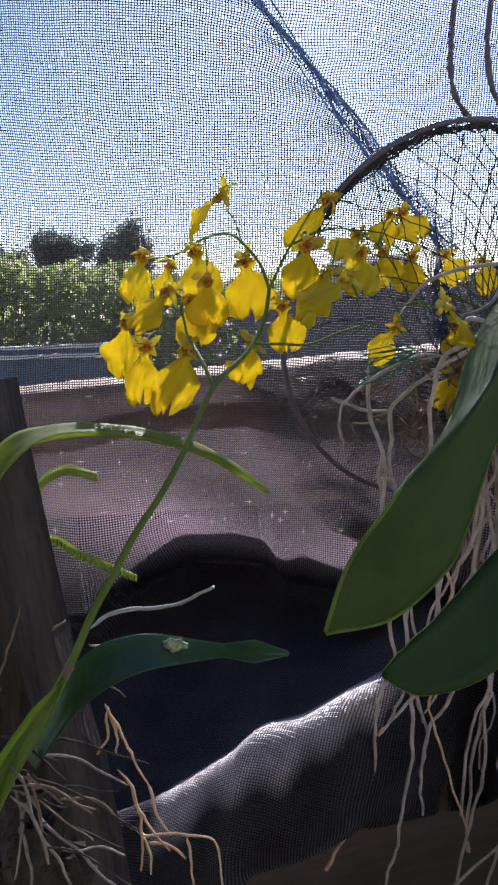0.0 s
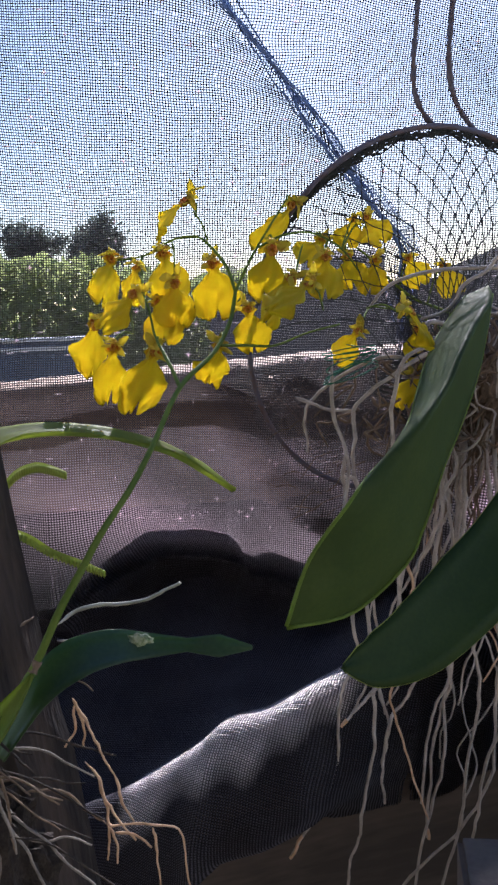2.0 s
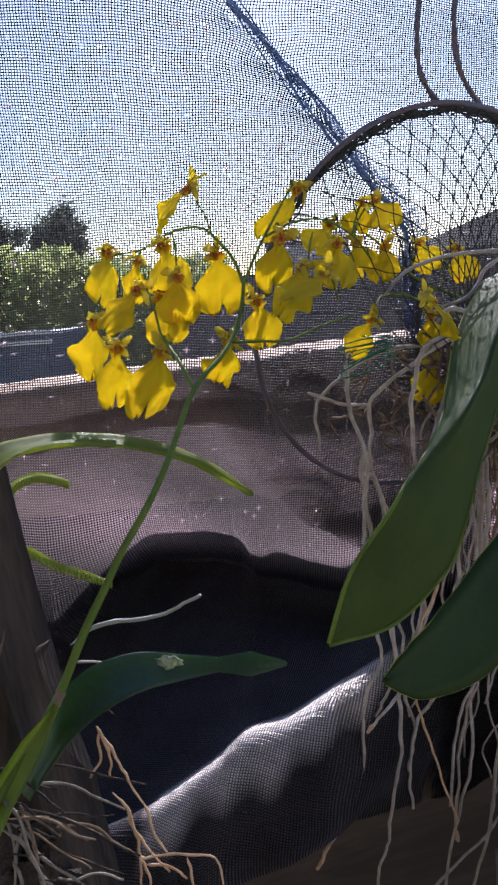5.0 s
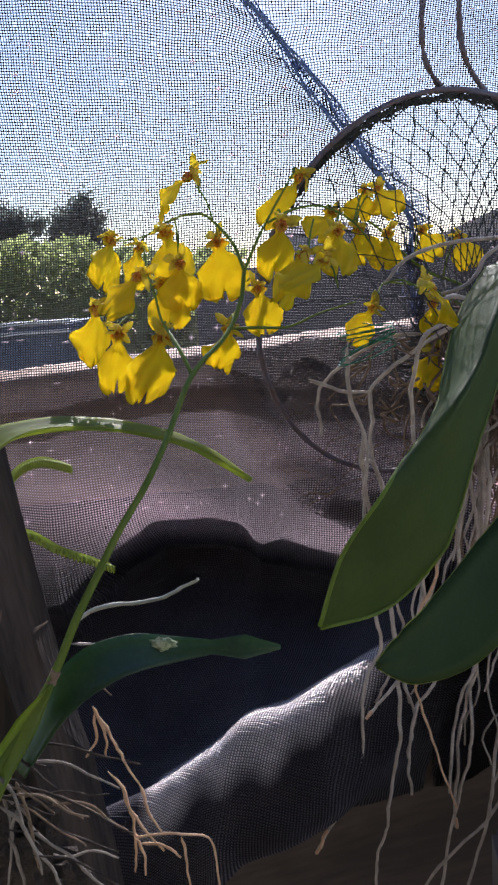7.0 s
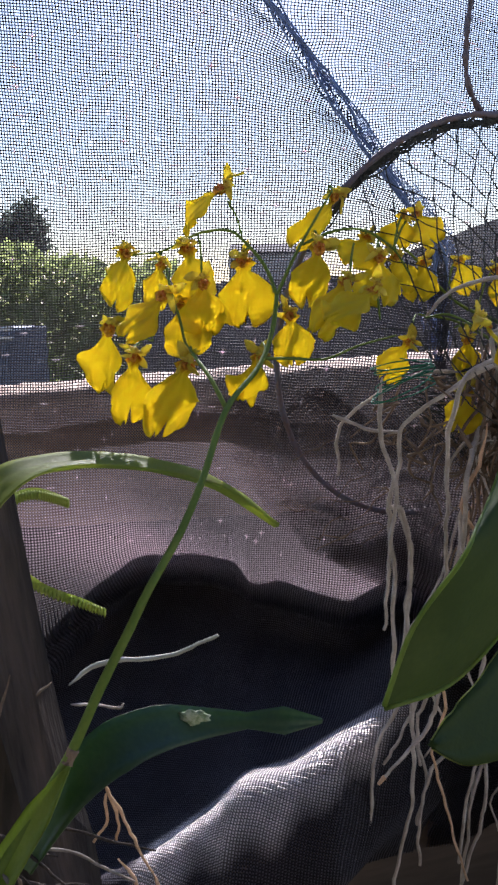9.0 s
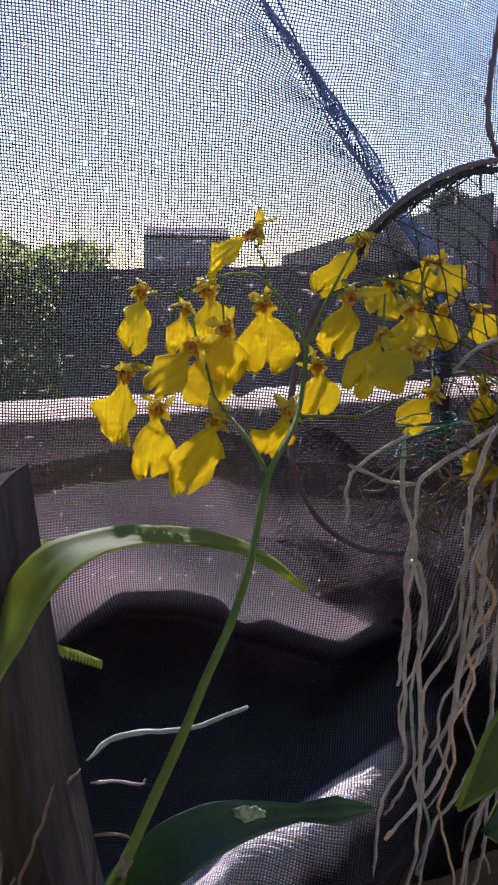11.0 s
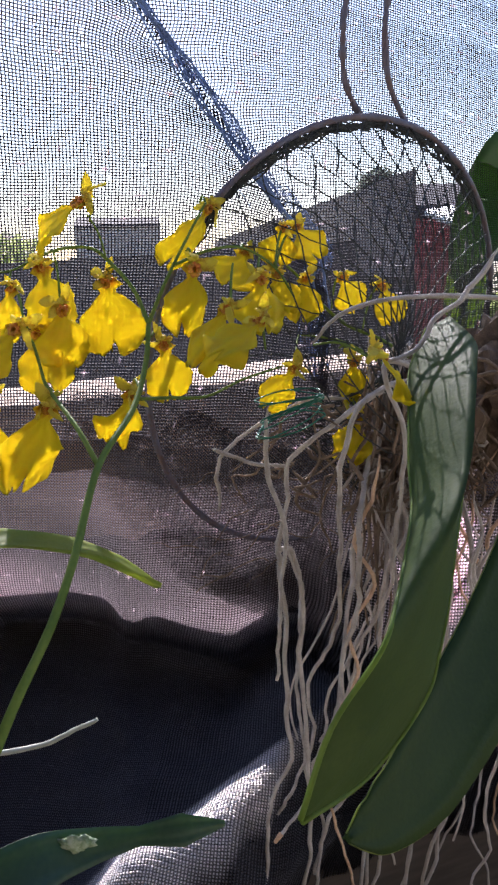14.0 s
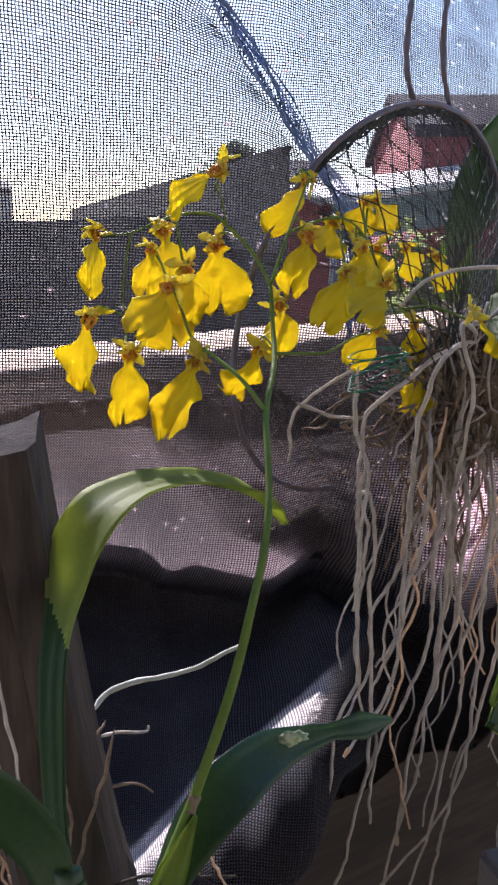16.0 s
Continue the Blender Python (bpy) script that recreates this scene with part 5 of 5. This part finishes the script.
HANGING2 = [
    [(0.300, 0.808, 1.66), (0.302, 0.810, 1.598), (0.303, 0.811, 1.562), (0.306, 0.812, 1.535), (0.292, 0.813, 1.510), (0.288, 0.813, 1.480), (0.286, 0.814, 1.446), (0.273, 0.815, 1.406), (0.248, 0.816, 1.363)],
    [(0.310, 0.808, 1.67), (0.312, 0.810, 1.598), (0.317, 0.812, 1.528), (0.318, 0.813, 1.487), (0.314, 0.815, 1.447), (0.305, 0.817, 1.401), (0.299, 0.818, 1.371), (0.293, 0.820, 1.337), (0.290, 0.820, 1.28)],
    [(0.334, 0.810, 1.563), (0.328, 0.808, 1.527), (0.317, 0.805, 1.512), (0.302, 0.802, 1.497), (0.294, 0.800, 1.486)],
    [(0.363, 0.820, 1.60), (0.363, 0.820, 1.573), (0.355, 0.820, 1.536), (0.342, 0.820, 1.503), (0.329, 0.820, 1.481), (0.321, 0.820, 1.439), (0.325, 0.820, 1.411)],
    [(0.384, 0.815, 1.65), (0.384, 0.820, 1.586), (0.383, 0.822, 1.565), (0.374, 0.824, 1.537), (0.372, 0.826, 1.510), (0.360, 0.828, 1.481), (0.351, 0.830, 1.407)],
    [(0.381, 0.830, 1.64), (0.381, 0.830, 1.582), (0.378, 0.833, 1.555), (0.375, 0.835, 1.505), (0.368, 0.837, 1.485), (0.361, 0.840, 1.452), (0.356, 0.843, 1.387), (0.358, 0.845, 1.368)],
]
HANGING3 = [
    [(0.378, 0.830, 1.63), (0.378, 0.830, 1.577), (0.378, 0.833, 1.534), (0.370, 0.836, 1.486), (0.371, 0.839, 1.445), (0.364, 0.842, 1.417), (0.347, 0.845, 1.331), (0.340, 0.845, 1.28)],
    [(0.403, 0.820, 1.66), (0.403, 0.820, 1.602), (0.402, 0.823, 1.580), (0.393, 0.827, 1.545), (0.398, 0.830, 1.509), (0.391, 0.833, 1.457), (0.382, 0.837, 1.393), (0.368, 0.840, 1.330), (0.36, 0.84, 1.28)],
    [(0.409, 0.825, 1.67), (0.409, 0.830, 1.604), (0.410, 0.832, 1.580), (0.411, 0.833, 1.529), (0.408, 0.835, 1.474), (0.407, 0.837, 1.428), (0.377, 0.838, 1.377), (0.338, 0.840, 1.327), (0.32, 0.84, 1.29)],
    [(0.424, 0.825, 1.66), (0.424, 0.830, 1.583), (0.424, 0.832, 1.544), (0.417, 0.833, 1.494), (0.408, 0.835, 1.457), (0.397, 0.837, 1.405), (0.390, 0.838, 1.363), (0.387, 0.840, 1.330), (0.383, 0.84, 1.27)],
    [(0.420, 0.790, 1.850), (0.401, 0.785, 1.825), (0.383, 0.780, 1.813), (0.372, 0.775, 1.797), (0.354, 0.770, 1.792)],
    [(0.440, 0.800, 1.821), (0.397, 0.800, 1.824), (0.362, 0.800, 1.823), (0.335, 0.800, 1.815), (0.318, 0.800, 1.800)],
    [(0.345, 0.830, 1.763), (0.319, 0.837, 1.761), (0.282, 0.845, 1.740), (0.267, 0.853, 1.720), (0.265, 0.860, 1.687)],
    [(0.262, 0.830, 1.735), (0.283, 0.827, 1.726), (0.307, 0.820, 1.725)],
]
MASS = Vector((0.395, 0.848, 1.757))
for k, pts in enumerate(HANGING + HANGING2 + HANGING3):
    a = Vector(pts[0])
    if a.z < 1.70 and a.x < 0.315:      # goes on from a root above
        pts = [(0.299, 0.801, 1.700), (0.299, 0.803, 1.680)] + pts
    elif a.z < 1.79 and k in (1, 2, 3):
        pts = [(0.392, 0.835, 1.772), tuple(a.lerp(Vector((0.392, 0.835, 1.772)), 0.5) + Vector((0, 0, 0.006)))] + pts
    elif a.z < 1.70:      # rooted in the matted mass above
        up = MASS + Vector((0.35 * (a.x - MASS.x), 0, 0))
        pts = [tuple(up), tuple(a.lerp(up, 0.55) + Vector((0.15 * (a.x - up.x), 0.004, -0.006)))] + pts
    rootlet("root", pts, 0.0018 if len(pts) > 6 else 0.0016, 0.0011, plant, PB, ROOT, 6)
for k in (0, 1, 2, 5):
    tip = Vector((HANGING2 + HANGING3)[k][-1])
    prev = Vector((HANGING2 + HANGING3)[k][-2])
    rootlet("root_tip", [prev.lerp(tip, 0.55), prev.lerp(tip, 0.8), tip + (tip - prev) * 0.06], 0.0016, 0.0014, plant, PB, ROOT_TIP, 4)
random.seed(33)
for k in range(28):    # further hanging roots
    x0 = random.uniform(0.355, 0.48)
    y0 = random.uniform(0.80, 0.90)
    z0 = random.uniform(1.66, 1.78)
    L = random.uniform(0.10, 0.42) * (0.6 if x0 < 0.34 else 1)
    pts, x, y = [(x0, y0, z0)], x0, y0
    m = max(4, int(L / 0.026))
    drift = random.uniform(-0.25, 0.12)
    for i in range(1, m + 1):
        x += random.uniform(-0.014, 0.014) + drift * L / m
        y += random.uniform(-0.006, 0.006)
        pts.append((x, min(y, 0.885), z0 - L * i / m))
    rootlet("root", pts, random.uniform(0.0009, 0.0019), 0.0008, plant, PB, ROOT_TIP if k % 4 == 3 else ROOT, 4)
for k in range(170):   # matted mass in the net
    a, b = random.uniform(0, 6.28), random.uniform(-1, 1)
    c = Vector((0.40, 0.845, 1.748)) + Vector((0.055 * math.cos(a) * random.random(), 0.030 * math.sin(a) * random.random(), 0.045 * b))
    if k % 17 == 0:
        c = Vector((0.322, 0.828, 1.738)) + Vector((random.uniform(-0.025, 0.03), random.uniform(-0.012, 0.02), random.uniform(-0.03, 0.02)))
    pts = [c]
    for i in range(4):
        pts.append(pts[-1] + Vector((random.uniform(-0.018, 0.018), random.uniform(-0.010, 0.010), random.uniform(-0.022, 0.008))))
    rootlet("matted_root", pts, random.uniform(0.0007, 0.0018), 0.0006, plant, PB, random.choice([FIBRE, FIBRE, FIBRE, ROOT] if c.x > 0.36 else [FIBRE]), 3)
for k in range(46):    # brown bundle hanging below the leaf's base
    x, y, z = random.gauss(0.384, 0.013), random.uniform(0.825, 0.862), random.uniform(1.765, 1.80)
    pts = [(x, y, z)]
    for i in range(random.randint(5, 9)):
        x, y, z = x + random.uniform(-0.009, 0.007), y + random.uniform(-0.003, 0.003), z - random.uniform(0.016, 0.026)
        pts.append((x, y, z))
    rootlet("root", pts, random.uniform(0.0008, 0.0016), 0.0007, plant, PB, random.choice([FIBRE, FIBRE, ROOT]), 3)
for k in range(30):    # fine side roots low in the net
    c = Vector((random.uniform(0.25, 0.36), random.uniform(0.83, 0.90), random.uniform(1.64, 1.74)))
    pts = [c]
    w = Vector((random.uniform(-1, 1), random.uniform(-0.3, 0.3), random.uniform(-0.6, 0.4)))
    for i in range(4):
        pts.append(pts[-1] + w * 0.010 + Vector((random.uniform(-0.004, 0.004), 0, random.uniform(-0.005, 0.004))))
    rootlet("fine_root", pts, random.uniform(0.0003, 0.0007), 0.0003, plant, PB, FIBRE, 3)
for c, rx, ry, rz in ((Vector((0.412, 0.853, 1.742)), 0.030, 0.024, 0.032), (Vector((0.462, 0.86, 1.76)), 0.04, 0.03, 0.055)):
    bm = bmesh.new()
    bmesh.ops.create_icosphere(bm, subdivisions=4, radius=1)
    for v in bm.verts:
        k = 1 + 0.35 * noise.noise(v.co * 2.2) + 0.25 * noise.noise(v.co * 9)
        v.co = Vector((v.co.x * rx, v.co.y * ry, v.co.z * rz)) * k + c - PB
    part("fibre_mass", bm, FIBRE, plant, "brown matted fibre")
# broad leaf that arches forward, its halves folded along the midrib
MIDRIB = [(0.401, 0.812, 1.812), (0.398, 0.757, 1.803), (0.390, 0.729, 1.794), (0.379, 0.697, 1.778), (0.370, 0.673, 1.761), (0.357, 0.648, 1.745), (0.342, 0.632, 1.723), (0.328, 0.618, 1.700), (0.306, 0.606, 1.663), (0.2845, 0.597, 1.6435)]
UPPER = [(0.385, 0.806, 1.806), (0.368, 0.776, 1.785), (0.357, 0.732, 1.767), (0.351, 0.707, 1.750), (0.346, 0.681, 1.736), (0.336, 0.652, 1.724), (0.325, 0.622, 1.716), (0.316, 0.606, 1.705), (0.2965, 0.601, 1.678), (0.2842, 0.597, 1.6440)]
LOWER = [(0.404, 0.812, 1.806), (0.396, 0.765, 1.780), (0.388, 0.735, 1.755), (0.376, 0.705, 1.728), (0.366, 0.682, 1.710), (0.360, 0.669, 1.695), (0.353, 0.658, 1.678), (0.344, 0.647, 1.662), (0.316, 0.626, 1.6415), (0.2848, 0.597, 1.6430)]
guides = [np.array([tuple(q - PB) for q in spline(g, 6)]) for g in (UPPER, MIDRIB, LOWER)]
sheet = []
for u in np.linspace(0, 1, 15):
    if u < 0.5:
        g = guides[0] + (guides[1] - guides[0]) * 2 * u
    else:
        g = guides[1] + (guides[2] - guides[1]) * (2 * u - 1)
    belly = 0.0035 * math.sin(2 * math.pi * abs(u - 0.5)) * np.sin(np.linspace(0, math.pi, len(g)))
    sheet.append(g + np.stack((-0.6 * belly, -0.5 * belly, 0.6 * belly), -1))
sheet = np.array(sheet)
big = smooth(part("leaf", grid_mesh("leaf", sheet[..., 0], sheet[..., 1], sheet[..., 2]), LEAF_MID, plant, "broad arching green leaf, sunlit along its upper half"))
big.modifiers.new("thickness", "SOLIDIFY").thickness = 0.0014
for g in (guides[0], guides[2]):
    smooth(part("leaf_margin", tube(bmesh.new(), [Vector(q) for q in g], lambda f: 0.0008 * (0.5 + f), 6), MARGIN, plant, "pale yellow-green leaf edge"))
BIG_B = [(0.462, 0.800, 1.740), (0.440, 0.772, 1.700), (0.410, 0.738, 1.656), (0.380, 0.706, 1.628), (0.350, 0.675, 1.609), (0.328, 0.655, 1.603), (0.317, 0.646, 1.603), (0.309, 0.639, 1.604)]
smooth(part("leaf", blade([Vector(q) - PB for q in BIG_B], [0.010, 0.018, 0.023, 0.025, 0.022, 0.016, 0.010, 0.002],
                          [(0.1, -0.9, 0.3), (0.2, -0.9, 0.3), (0.3, -0.9, 0.3), (0.3, -0.85, 0.4)], 0.2, 7, 0.0009), LEAF_DARK, plant, "broad dark green leaf"))
for edge in MARGINS:
    smooth(part("leaf_margin", tube(bmesh.new(), edge, 0.0005, 6), LEAF, plant))
shrub = thing("broad_leaf_plant", "tall dark green broad-leaved plant behind the cloth", "plant", at=(0.52, 1.11, 0))
SB = Vector((0.52, 1.11, 0))
stalk("stem", [(0.52, 1.11, 0.0), (0.525, 1.11, 0.8), (0.51, 1.105, 1.5), (0.50, 1.10, 1.80)], 0.008, 0.004, shrub, SB)
UP = [(0.500, 1.100, 1.800), (0.497, 1.085, 1.845), (0.510, 1.075, 1.885), (0.530, 1.070, 1.918), (0.556, 1.070, 1.945), (0.590, 1.075, 1.958)]
smooth(part("leaf", blade([Vector(q) - SB for q in UP], [0.003, 0.022, 0.034, 0.036, 0.028, 0.008], Vector((0.3, -0.9, 0.2)), 0.25), LEAF_BLUE, shrub, "dark green upright leaf"))
UP2 = [(0.498, 1.104, 1.775), (0.502, 1.106, 1.800), (0.506, 1.108, 1.828), (0.510, 1.108, 1.852)]
smooth(part("leaf", blade([Vector(q) - SB for q in UP2], [0.006, 0.022, 0.021, 0.004], Vector((0.1, -0.9, 0.2)), 0.25), MARGIN, shrub, "bright green sunlit leaf"))
BACK = [  # flowers within and behind the netting
    ((0.302, 0.832, 1.840), (0.312, 0.834, 1.816), (0.2, -1, 0.0), (0.302, 0.822, 1.842), 0.95),
    ((0.323, 0.852, 1.836), (0.326, 0.852, 1.808), (-0.1, -1, 0.1), (0.316, 0.850, 1.820), 0.85),
    ((0.345, 0.858, 1.836), (0.352, 0.858, 1.812), (0.1, -1, 0.1), (0.340, 0.862, 1.815), 0.90),
    ((0.372, 0.866, 1.830), (0.375, 0.866, 1.804), (0.2, -0.9, 0.2), (0.360, 0.865, 1.800), 0.85),
    ((0.312, 0.815, 1.785), (0.296, 0.812, 1.758), (0.0, -1, 0.1), (0.318, 0.855, 1.800), 0.60),
    ((0.352, 0.840, 1.752), (0.344, 0.838, 1.722), (0.1, -1, 0.1), (0.352, 0.865, 1.770), 0.75),
    ((0.352, 0.852, 1.785), (0.346, 0.850, 1.758), (0.1, -1, 0.1), (0.345, 0.865, 1.790), 0.70),
]
stalk("flower_stem", [(0.395, 0.86, 1.78), (0.372, 0.866, 1.795), (0.350, 0.866, 1.805), (0.330, 0.860, 1.822), (0.316, 0.852, 1.838), (0.300, 0.845, 1.850)], 0.0013, 0.0007, plant, PB)
stalk("flower_stem", [(0.385, 0.86, 1.77), (0.365, 0.868, 1.785), (0.345, 0.866, 1.795), (0.320, 0.858, 1.800)], 0.0012, 0.0007, plant, PB)
for k, (c, t, face, st, wide) in enumerate(BACK):
    flower(c, t, face, plant, PB, k + 31, wide, stalk_to=st)

# ---- dark bench below ----
bench = thing("timber_bench", "dark timber bench with a sloping front plank", "bench", at=(0.3, 0.90, 0))
q = part("front_plank", box(bmesh.new(), (-0.30, 0.05, -0.22), (0.95, 0.08, 0.0), 0.004), BENCH_WOOD, bench)
q.matrix_local = pose(0, 0, 1.367, 0, -19, 0)
for z, y in ((1.02, 0.10), (1.02, -0.06), (1.02, -0.22)):
    part("slat", box(bmesh.new(), (-0.6, y - 0.06, z - 0.03), (1.0, y + 0.06, z), 0.004), BENCH_WOOD, bench)
for x in (-0.5, 0.9):
    part("leg", box(bmesh.new(), (x - 0.04, -0.28, 0), (x + 0.04, 0.16, 0.99), 0.004), BENCH_WOOD, bench)
pavers = thing("paver_stack", "loose stack of grey concrete pavers on the bench", "pavers", at=(0.434, 0.722, 1.02))
for k in range(8):
    q = part("paver", box(bmesh.new(), (-0.062 + 0.005 * (k % 3), -0.03, 0.052 * k), (0.12 + 0.006 * (k % 2), 0.035, 0.052 * k + 0.048), 0.004), PAVER, pavers)
    q.rotation_euler = (0, 0, radians(3 * math.sin(k * 2.1)))
